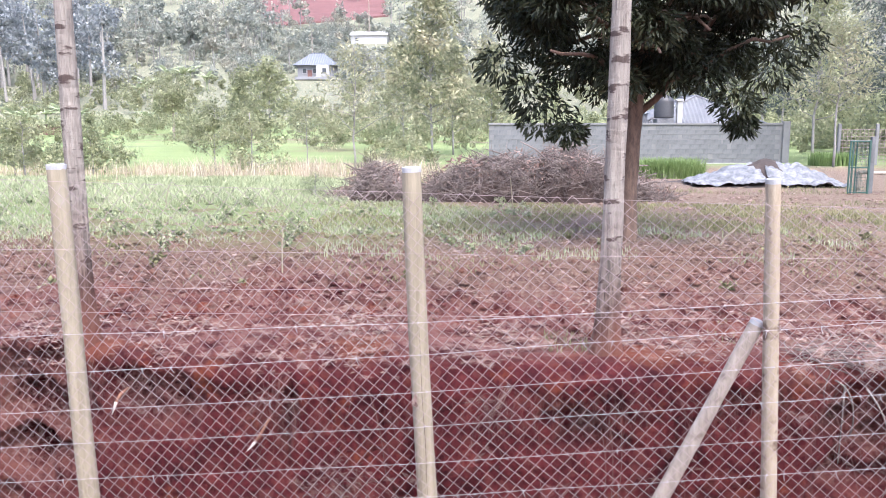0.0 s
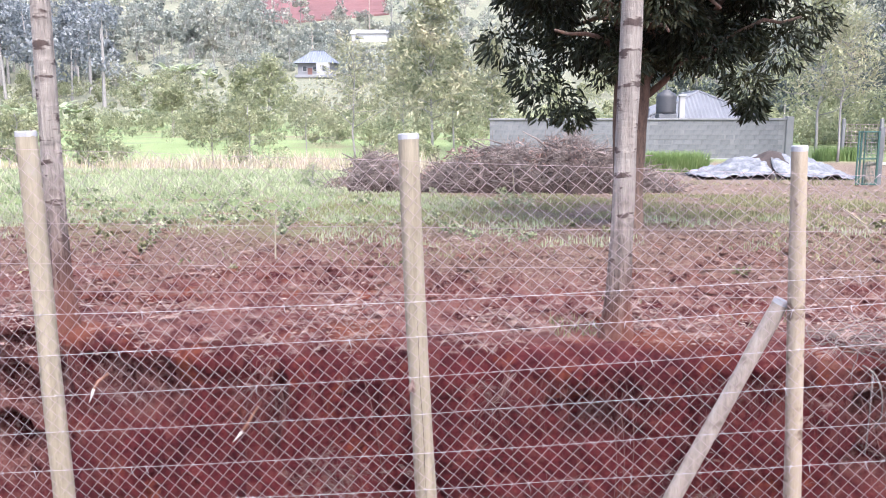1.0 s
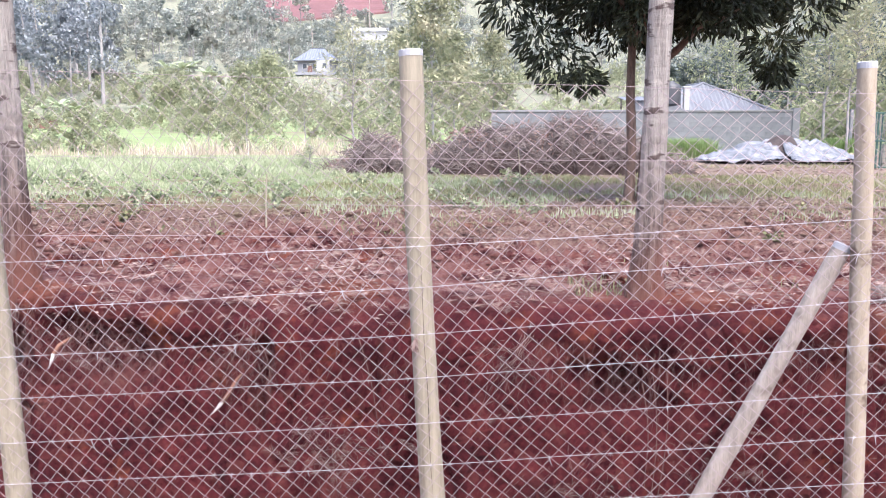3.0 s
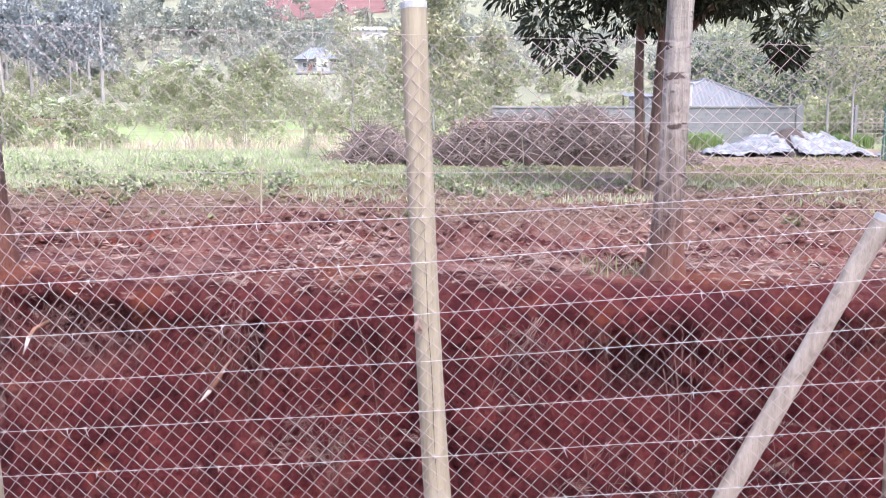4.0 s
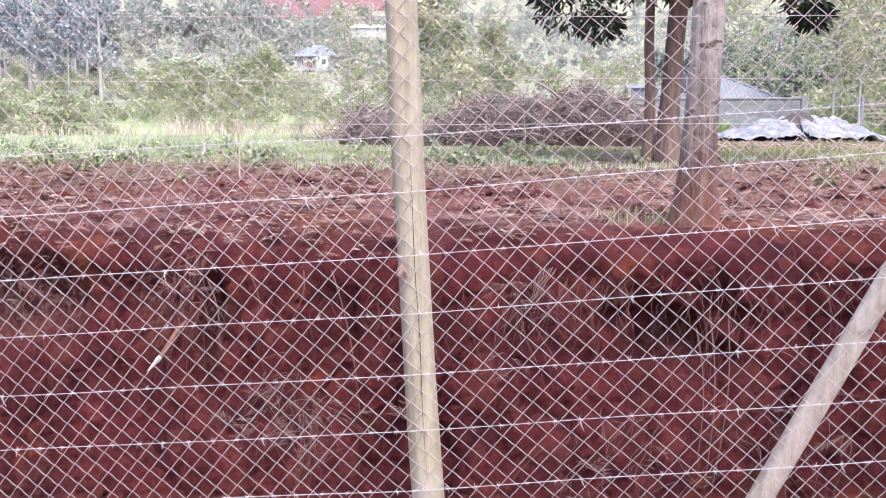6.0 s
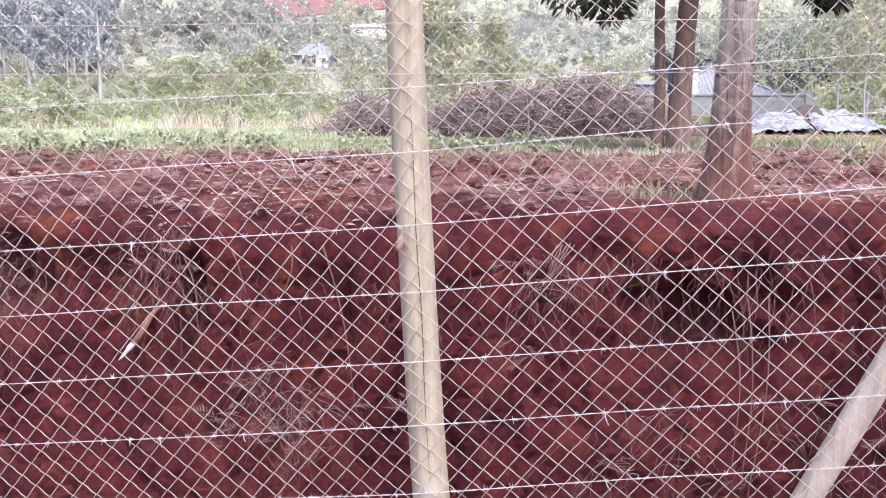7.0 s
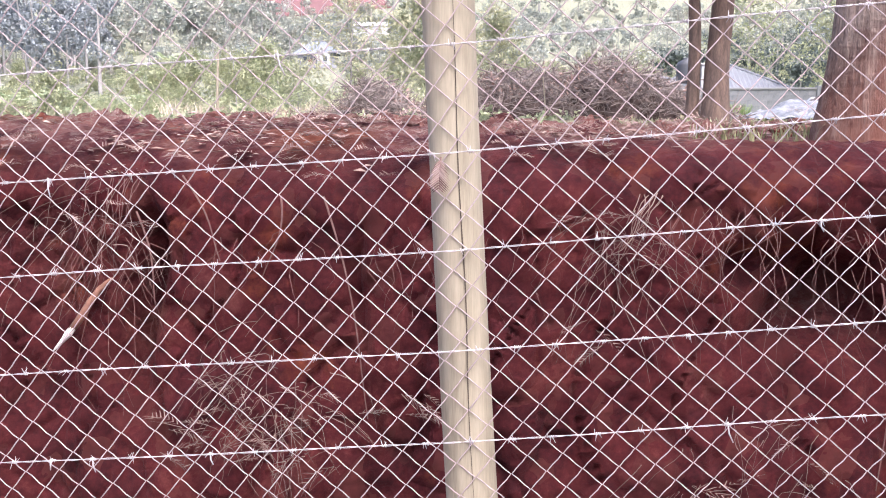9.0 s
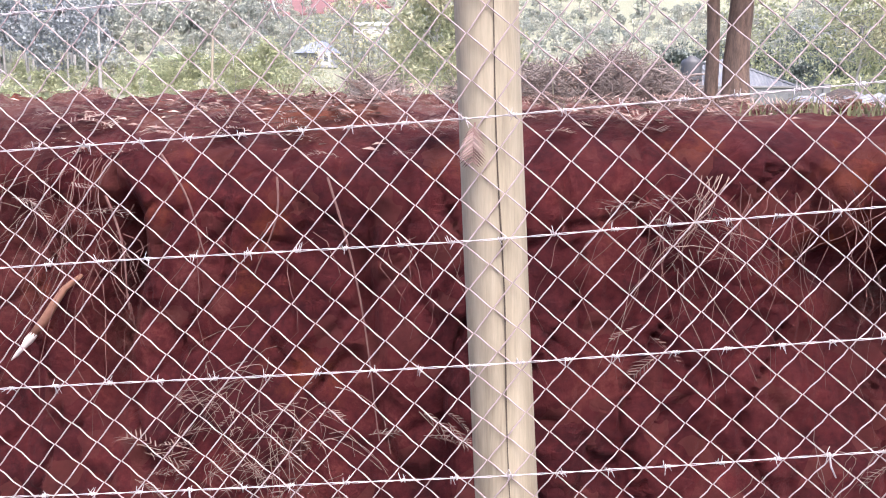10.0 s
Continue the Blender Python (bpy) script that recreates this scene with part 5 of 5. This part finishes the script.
def meadow(a, b):
    edge = max(0.0, min(1.0, (b - 11.2 + 3.4 * noise.noise(Vector((a * 0.5, b * 0.7, 6))) + 0.8 * noise.noise(Vector((a * 2.1, b * 2.1, 3)))) / 2.2)) * max(0.0, min(1.0, (1.6 - a + 0.5 * noise.noise(Vector((a, b, 0)))) / 2.5))
    return edge * (0.3 + 1.3 * noise.noise(Vector((a * 0.6, b * 0.6, 2))) + 0.5 * noise.noise(Vector((a * 2.3, b * 2.3, 4))))


blades("grass", 120000, (-14, 3, 9.6, 18.8), (0.03, 0.11), M_GRASS, 71, "short green grass between the tilled strip and the brush", 0.006, meadow, 0.8)
blades("grass", 70000, (-17, -3, 17.5, 27), (0.06, 0.2), M_GRASS, 72, "green grass behind the tilled strip", 0.009, patchy(0.3, -0.3, 3), 0.9)
blades("weeds", 16000, (-6, 8, 8.6, 15.5), (0.03, 0.1), M_WEED, 73, "sparse yellow-green weeds on the tilled field", 0.006, patchy(0.55, 0.06, 5), 0.9)
blades("weeds", 9000, (-2.5, 6.5, 10.0, 13.5), (0.05, 0.13), M_GRASS, 74, "patches of green weeds below the tree", 0.006, patchy(0.8, 0.12, 8))
blades("weeds", 14000, (3, 14, 12.5, 23), (0.03, 0.11), M_WEED, 93, "short yellowed weeds before the compound", 0.007, patchy(0.7, 0.0, 12), 0.9)
blades("weeds", 34000, (-3, 7.5, 12.4, 17.6), (0.03, 0.1), M_WEED, 94, "yellow-green weeds under the mango tree", 0.007, patchy(0.9, -0.25, 15), 0.9)
blades("dry_grass", 6000, (-9.5, -1.8, 25, 35), (0.2, 0.85), M_STRAW, 75, "tall dry straw-coloured grass", 0.012, patchy(0.7, 0.05, 9), 0.8)
blades("dry_grass", 4500, (-22, -9, 24, 36), (0.2, 0.7), M_STRAW, 76, "tall dry straw-coloured grass", 0.012, patchy(0.4, 0.05, 11), 0.6)
blades("green_clump", 7000, (5.1, 7.7, 28.0, 29.6), (0.35, 0.8), M_LUSH, 77, "bright green grass clump before the wall", 0.014, lambda a, b: 1.0 if ((a - 6.4) / 1.3) ** 2 + ((b - 28.8) / 0.8) ** 2 < 0.55 + 0.5 * RNG.random() else 0.0, 0.9)
blades("green_clump", 1500, (16.5, 18.4, 41.3, 42.7), (0.4, 0.8), M_LUSH, 78, "bright green grass clump at the wire fence", 0.02)
blades("dry_tuft", 200, (2.35, 3.3, 5.85, 6.3), (0.04, 0.1), M_DEAD, 79, "grey dry grass drooping over the brink", 0.004, None, 1.6)
blades("weeds", 160, (0.5, 0.95, 6.05, 6.6), (0.04, 0.11), M_WEED, 80, "small yellow-green weeds at the foot of a tree", 0.004, None, 0.8)
blades("weeds", 300, (1.0, 2.4, 6.1, 7.4), (0.03, 0.1), M_WEED, 87, "sparse small weeds near the brink", 0.004, patchy(1.6, 0.0, 4), 0.8)
plant_field("weed_clumps", 130, (-0.75, 0.06), (10.6, 19.5), (0.07, 0.2), 1.6, 34, 0.055, M_GRASS, 88, "low leafy weeds among the grass", "weeds", False)
plant_field("field_weeds", 18, (-0.6, 0.5), (8.2, 12.5), (0.05, 0.13), 1.6, 26, 0.05, M_WEED, 89, "small leafy weeds on the tilled field", "weeds", False)

# ---- litter, roots and clods at the cut ----
def top_height(x, y):
    """Height of the sloping top and the tilled strip near the cut."""
    lip_y, lip_z, cy, cz = (float(np.interp(x, CUT_X, a)) for a in (LIP_Y, LIP_Z, CREST_Y, CREST_Z))
    if y < cy:
        f = max(0.0, (y - lip_y) / (cy - lip_y))
        return lip_z + (cz - lip_z) * math.sqrt(max(0.0, 1 - (1 - f) ** 2))
    fade = math.exp(-max(0, y - cy - 0.3) / 1.2)
    return ground_z(x, y) * (1 - fade) + cz * fade + (tilled(x, y) if y < 16 else 0.0)


def frond(p, a, L, tilt, curl, rng, pairs=13):
    """A dry divided leaf: a midrib with narrow leaflets along both sides."""
    d = np.array([math.cos(a) * math.cos(tilt), math.sin(a) * math.cos(tilt), math.sin(tilt)])
    s = np.array([-math.sin(a), math.cos(a), 0.0])
    u = np.cross(s, d) * -1
    verts, faces = [], []

    def strip(q, e, w):
        side = np.cross(e, u)
        side = side / (np.linalg.norm(side) + 1e-9) * w
        b = len(verts)
        verts.extend([q - side, q + side, q + e * 0.6 + side * 0.7 + u * 0.004, q + e * 0.6 - side * 0.7 + u * 0.004, q + e])
        faces.extend([(b, b + 1, b + 2, b + 3), (b + 3, b + 2, b + 4)])

    strip(p, d * L, 0.0022)
    for k in range(pairs):
        t = 0.12 + 0.83 * k / pairs
        q = p + d * L * t + u * curl * math.sin(t * 3)
        ll = L * 0.42 * math.sin(0.35 + t * 2.5)
        for sg in (-1, 1):
            e = (d * 0.75 + s * sg * 0.8 + u * rng.uniform(-0.2, 0.3)) * ll
            strip(q, e, 0.002)
    return np.array(verts), faces


def fronds(name, spots, label, material, seed, pairs=11):
    rng = np.random.default_rng(seed)
    allv, allf, base = [], [], 0
    for p, a, L, tilt in spots:
        v, f = frond(np.array(p, float), a, L, tilt, rng.uniform(-0.01, 0.03), rng, pairs)
        allv.append(v)
        allf += [tuple(i + base for i in face) for face in f]
        base += len(v)
    tagged(mesh_object(name, np.concatenate(allv), allf, material), label, "leaf litter", kind="stuff")


def scatter_litter():
    rng = np.random.default_rng(81)
    spots = []
    while len(spots) < 430:
        x, y = rng.uniform(-4.2, 4.2), 5.75 + rng.exponential(1.1)
        if y > 9.5 or noise.noise(Vector((x * 1.2, y * 1.6, 4))) < -0.05:
            continue
        lip_y = float(np.interp(x, CUT_X, LIP_Y))
        if y < lip_y + 0.03:
            continue
        spots.append(((x, y, top_height(x, y) + rng.uniform(0.02, 0.05)), rng.uniform(0, 6.28), rng.uniform(0.09, 0.2), rng.uniform(-0.12, 0.12)))
    for x, y, a, L in ((-1.46, 6.14, 0.2, 0.2), (-1.62, 6.2, 2.6, 0.24), (-1.16, 6.3, -0.4, 0.24), (-1.0, 6.25, 3.0, 0.2), (-0.62, 6.1, 0.3, 0.2), (-0.2, 6.0, 0.1, 0.24), (0.1, 6.05, 2.9, 0.26), (0.35, 6.1, 0.5, 0.22), (-0.8, 6.0, 3.3, 0.18), (0.3, 5.85, 2.5, 0.22), (0.45, 5.9, -0.3, 0.2)):
        spots.append(((x, y, top_height(x, y) + 0.035), a, L, 0.05))
    fronds("leaf_litter", spots, "pale dry divided leaves strewn over the soil", M_DEAD, 82)
    # leaves caught on the face of the cut
    spots = []
    for cx, cz, n, sp in ((-0.02, 0.4, 3, 0.06), (-1.03, 0.02, 12, 0.14), (-1.35, 0.08, 6, 0.08), (-0.6, 0.14, 5, 0.07), (0.12, 0.76, 7, 0.1), (-1.52, 0.76, 8, 0.07), (1.3, 0.1, 12, 0.2), (0.5, -0.1, 10, 0.2), (-2.5, 0.75, 8, 0.15), (2.3, 0.7, 12, 0.2)):
        for k in range(n):
            x, z = cx + rng.normal() * sp, cz + rng.normal() * sp * 0.7
            if z > 0.84:
                continue
            spots.append(((x, 5.58 + rng.uniform(-0.03, 0.04), z), rng.uniform(-0.5, 0.5) + (math.pi if rng.random() < 0.5 else 0), rng.uniform(0.07, 0.16), rng.uniform(-1.0, 0.2)))
    fronds("caught_leaves", spots, "dry divided leaves caught on the cut face", M_STEM_LEAF, 83, 7)


def crumbs():
    """Broken dry leaves and straw all over the tilled strip."""
    rng = np.random.default_rng(84)
    n = 64000
    x = rng.uniform(-8, 10, n)
    y = 5.8 + np.minimum(rng.exponential(3.2, n), 12)
    x, y = np.concatenate([x, rng.uniform(0, 14, 15000)]), np.concatenate([y, rng.uniform(10, 21, 15000)])
    keep = np.abs(x) < 1.2 + 0.62 * y
    keep &= np.array([noise.noise(Vector((a * 1.3, b * 1.9, 4))) > 0.5 * random.random() - 0.12 for a, b in zip(x, y)])
    x, y = x[keep], y[keep]
    p = np.stack([x, y, [top_height(a, b) + 0.012 for a, b in zip(x, y)]], 1)
    n = len(p)
    a = rng.uniform(0, 6.28, n)
    d = np.stack([np.cos(a), np.sin(a), rng.uniform(-0.1, 0.15, n)], 1)
    s = np.stack([-np.sin(a), np.cos(a), rng.uniform(-0.3, 0.3, n)], 1)
    L = rng.uniform(0.016, 0.055, n)[:, None] * (0.2 + 0.14 * p[:, 1:2])
    w = L * rng.uniform(0.1, 0.26, n)[:, None]
    up = np.array([[0, 0, 1.0]])
    v = np.stack([p, p + d * L * 0.45 + s * w + up * w * 0.4, p + d * L, p + d * L * 0.45 - s * w + up * w * 0.4], 1).reshape(-1, 3)
    i = np.arange(n)[:, None] * 4
    f = np.concatenate([np.concatenate([i, i + 1, i + 2], 1), np.concatenate([i, i + 2, i + 3], 1)])
    tagged(mesh_object("dry_leaf_bits", v, f, M_DEAD), "broken dry leaves and straw on tilled soil", "leaf litter", kind="stuff")


def clods():
    rng = np.random.default_rng(85)
    base = bmesh.new()
    bmesh.ops.create_icosphere(base, subdivisions=2, radius=1.0)
    bv = np.array([v.co[:] for v in base.verts])
    bf = np.array([[v.index for v in f.verts] for f in base.faces])
    base.free()
    chunks = []
    for k in range(5200):
        y = 6.5 + rng.uniform(0, 1) ** 1.1 * 6.2
        x = rng.uniform(-0.72, 0.72) * y
        if noise.noise(Vector((x * 0.8, y * 0.8, 6))) < -0.2:
            continue
        r = (0.01 + 0.045 * rng.uniform(0, 1) ** 2.5) * (0.1 + 0.11 * y)
        seed = rng.uniform(0, 90)
        q = bv * np.array([[1 + 0.45 * noise.noise(Vector(b * 1.6) + Vector((seed, 0, 0)))] for b in bv]) * np.array([1.2, 1.0, 0.6]) * r
        chunks.append((q + np.array([x, y, top_height(x, y) + 0.1 * r]), bf))
    for k in range(420):
        x, z = rng.uniform(-3.5, 3.5), rng.uniform(-0.3, 0.1)
        r = rng.uniform(0.01, 0.035)
        seed = rng.uniform(0, 90)
        q = bv * np.array([[1 + 0.45 * noise.noise(Vector(b * 1.6) + Vector((seed, 0, 0)))] for b in bv]) * r
        chunks.append((q + np.array([x, rng.uniform(5.35, 5.58), -0.3 + r * 0.4]), bf))
    v, f = merge(chunks)
    tagged(mesh_object("clods", v, f, M_GROUND, smooth=True), "clods of red soil on the tilled strip", "soil clods", kind="stuff")


def hanging_roots():
    rng = np.random.default_rng(86)
    fine, thick = [], []
    zones = ((-2.85, -2.1, 40), (-1.65, -1.35, 22), (-0.1, 0.5, 22), (0.5, 1.25, 22), (1.4, 2.4, 40), (-4.0, -2.8, 40), (-1.2, -0.2, 18))
    for x0, x1, n in zones:
        for k in range(n):
            x = rng.uniform(x0, x1)
            lip_y, lip_z = float(np.interp(x, CUT_X, LIP_Y)), float(np.interp(x, CUT_X, LIP_Z))
            L = rng.uniform(0.1, 0.5)
            z = lip_z - rng.uniform(-0.02, 0.14)
            pts = []
            dx = rng.normal(0, 0.05)
            for i in range(7):
                t = i / 6
                pts.append((x + dx * t + 0.035 * math.sin(t * (3 + k % 5) + k) + 0.01 * math.sin(t * 13 + k), lip_y - 0.02 - 0.06 * math.sin(t * 2.2) - 0.03 * t + rng.normal(0, 0.006), z - L * t + 0.015 * math.sin(t * math.pi)))
            fine.append((pts, (0.001, 0.001, 0.0009, 0.0009, 0.0008, 0.0006, 0.0004)))
    # long single roots down the face
    for x, z0, z1, dx in ((-0.82, 0.8, 0.1, 0.14), (0.9, 0.6, -0.2, 0.03), (0.98, 0.62, -0.25, -0.02), (0.84, 0.55, -0.1, 0.05), (-1.25, 0.86, 0.6, 0.12), (2.45, 0.7, 0.0, 0.25), (-1.4, 0.75, 0.45, 0.06), (-0.95, 0.8, 0.55, -0.05)):
        pts = [(x + dx * t + 0.02 * math.sin(t * 4), 5.585 - 0.02 * math.sin(t * 3), z0 + (z1 - z0) * t) for t in np.linspace(0, 1, 12)]
        thick.append((pts, np.linspace(0.0035, 0.0018, 12)))
    v, f = tubes(fine, 3)
    tagged(mesh_object("hanging_roots", v, f, M_ROOT), "fine dry roots hanging from the brink of the cut", "roots", kind="stuff")
    for p in thick:
        v, f = tubes([p], 5)
        tagged(mesh_object("root", v, f, M_ROOT), "thin brown root running down the cut face", "root", "roots on the cut face")
    # dead tangle of stems low on the face
    tangle = []
    for cx, cz, n, sp in ((-1.0, 0.15, 80, 0.1), (0.06, 0.68, 24, 0.08), (-1.52, 0.76, 16, 0.07), (0.5, -0.08, 40, 0.16), (1.3, 0.0, 40, 0.2), (2.6, 0.75, 40, 0.25)):
        for k in range(n):
            p = np.array([cx + rng.normal() * sp, 5.57 + rng.uniform(-0.06, 0.04), cz + rng.normal() * sp])
            d = np.array([rng.normal() * 0.5, rng.normal() * 0.15, -abs(rng.normal()) - 0.3])
            d /= np.linalg.norm(d)
            L = rng.uniform(0.06, 0.24)
            s = np.array([rng.normal(), rng.normal() * 0.3, rng.normal()]) * 0.03
            d = np.array([rng.normal(), -abs(rng.normal()) * 0.4, rng.normal() * 0.8])
            d /= np.linalg.norm(d)
            ph = rng.uniform(0, 6.28)
            pts = [p + d * L * t + np.array([0.02 * math.sin(t * 5 + ph), 0, -0.9 * L * t * t]) for t in np.linspace(0, 1, 7)]
            tangle.append((pts, np.linspace(0.0011, 0.0004, 7)))
    v, f = tubes(tangle, 3)
    tagged(mesh_object("dead_stems", v, f, M_STEM), "tangle of dead stems clinging to the red face", "dead plants", kind="stuff")


def snapped_root(name, pts, radii, tip, label):
    ob = root(name, (0, 0, 0), label, "root")
    v, f = tubes([(pts, radii)], 9)
    mesh_object("bark", v, f, M_ORANGE_ROOT, ob, smooth=True)
    v, f = tubes([tip], 9)
    mesh_object("torn_tip", v, f, M_TORN, ob, "pale splintered wood", smooth=True)


M_ORANGE_ROOT = grained("orange_root_bark", [(0.16, 0.07, 0.045), (0.28, 0.14, 0.09)], 8.0, 60.0, 0.8)
snapped_root("snapped_root", [(-1.59, 5.92, 0.52), (-1.605, 5.82, 0.49), (-1.622, 5.76, 0.465), (-1.641, 5.735, 0.428), (-1.668, 5.722, 0.38), (-1.702, 5.716, 0.337)], (0.006, 0.008, 0.0095, 0.012, 0.0135, 0.012), ([(-1.694, 5.7165, 0.346), (-1.712, 5.713, 0.325), (-1.726, 5.711, 0.308), (-1.75, 5.71, 0.282), (-1.766, 5.708, 0.266)], (0.0112, 0.0128, 0.0085, 0.0058, 0.0012)), "snapped root with a pale torn tip sticking out of the soil")
snapped_root("snapped_root", [(-2.7, 5.85, 0.7), (-2.71, 5.72, 0.69), (-2.72, 5.67, 0.65)], (0.012, 0.012, 0.011), ([(-2.72, 5.67, 0.652), (-2.73, 5.66, 0.61), (-2.75, 5.655, 0.56)], (0.0112, 0.009, 0.003)), "broken pale root end sticking out of the soil")
scatter_litter()
crumbs()
clods()
hanging_roots()
stuck_v, stuck_f = frond(np.array([-0.44, 5.118, 0.94]), -1.75, 0.085, -1.35, 0.01, np.random.default_rng(90), 12)
tagged(mesh_object("dead_leaf", stuck_v, stuck_f, M_STEM_LEAF), "dry divided leaf caught between wire mesh and post", "leaf")


def brink_brush():
    """Cut grey twigs heaped at the brink beside the braced post, some hanging over it."""
    rng = np.random.default_rng(91)
    heap = root("brush_heap", (0, 0, 0), "small heap of grey dry twigs and leaves at the brink", "brush pile")
    paths = []
    for k in range(260):
        x, y = rng.uniform(2.3, 3.9), 5.78 + abs(rng.normal(0, 0.22))
        p = np.array([x, y, top_height(x, y) + rng.uniform(0.01, 0.1)])
        a = rng.uniform(0, 6.28)
        d = np.array([math.cos(a), math.sin(a) * 0.6 - 0.2, rng.normal(0, 0.18)])
        L = rng.uniform(0.12, 0.45)
        sag = -0.35 * L if y + d[1] * L < 5.75 else -0.05 * L
        pts = [p + d * L * t + np.array([0.015 * math.sin(6 * t + k), 0, sag * t * t]) for t in np.linspace(0, 1, 5)]
        paths.append((pts, np.linspace(rng.uniform(0.002, 0.006), 0.001, 5)))
    v, f = tubes(paths, 4)
    mesh_object("brushwood", v, f, M_TWIG, heap)["kind"] = "stuff"
    for x, z, dx, L in ((2.55, 0.86, -0.05, 0.5), (2.7, 0.84, 0.16, 0.75), (2.92, 0.86, 0.05, 0.6), (2.48, 0.9, 0.1, 0.35)):
        pts = [(x + dx * math.sin(2.2 * t), 5.66 - 0.1 * math.sin(t * 2.4), z + 0.05 * math.sin(t * 5) - L * t) for t in np.linspace(0, 1, 12)]
        v, f = tubes([(pts, np.linspace(0.008, 0.004, 12))], 6)
        mesh_object("hanging_stem", v, f, M_TWIG, heap, "pale bent stem hanging into the pit", smooth=True)
    spots = []
    for k in range(60):
        x, y = rng.uniform(2.3, 3.7), 5.74 + abs(rng.normal(0, 0.15))
        spots.append(((x, y, top_height(x, y) + rng.uniform(0.04, 0.12)), rng.uniform(0, 6.28), rng.uniform(0.1, 0.22), rng.uniform(-0.5, 0.3)))
    fronds("brink_leaves", spots, "withered grey leaves on cut twigs", M_DEAD, 92)


brink_brush()


def root_bundles():
    """Bundles of dry roots falling from the brink; where they catch the light, paler materials stand in."""
    rng = np.random.default_rng(95)
    for (x0, z0), (x1, z1), n, wide, material, label in (
            ((0.17, 0.8), (0.01, 0.55), 8, 0.02, M_DEAD, "pale bundle of dry roots hanging before the hollow"),
            ((0.4, 0.76), (0.3, 0.5), 12, 0.14, M_ROOT, "brown root curtain at the edge of the hollow"),
            ((0.95, 0.7), (0.98, 0.2), 14, 0.13, M_ROOT, "brown root curtain before the hollow"),
            ((-1.55, 0.84), (-1.48, 0.5), 12, 0.045, M_ROOT, "tangled roots hanging beside a snapped root"),
            ((-2.6, 0.8), (-2.62, 0.4), 24, 0.25, M_ROOT, "root curtain under the brink"),
            ((-3.1, 0.9), (-3.08, 0.2), 18, 0.05, M_STEM, "long pale roots hanging below a slender tree"),
            ((1.75, 0.78), (1.8, 0.45), 14, 0.2, M_ROOT, "short roots hanging from the brink")):
        paths = []
        for k in range(n):
            a, b = rng.normal(0, wide), rng.normal(0, wide * 0.9)
            far = rng.uniform(0.45, 1.05)
            lip = float(np.interp(x0 + a, CUT_X, LIP_Y))
            ph = rng.uniform(0, 6.28)
            pts = [(x0 + a + (x1 - x0 + b - a) * t * far + 0.022 * math.sin(5 * t + ph) * t + 0.006 * math.sin(13 * t + 2 * ph), lip + 0.03 - 0.11 * math.sin(min(1.0, t * 1.6) * 1.6) + 0.015 * math.sin(4 * t + ph), z0 + (z1 - z0) * t * far + rng.normal(0, 0.004)) for t in np.linspace(0, 1, 9)]
            paths.append((pts, np.linspace(rng.uniform(0.0007, 0.0016), 0.0004, 9)))
        v, f = tubes(paths, 4)
        tagged(mesh_object("root_bundle", v, f, material, smooth=True), label, "roots", kind="stuff")


root_bundles()
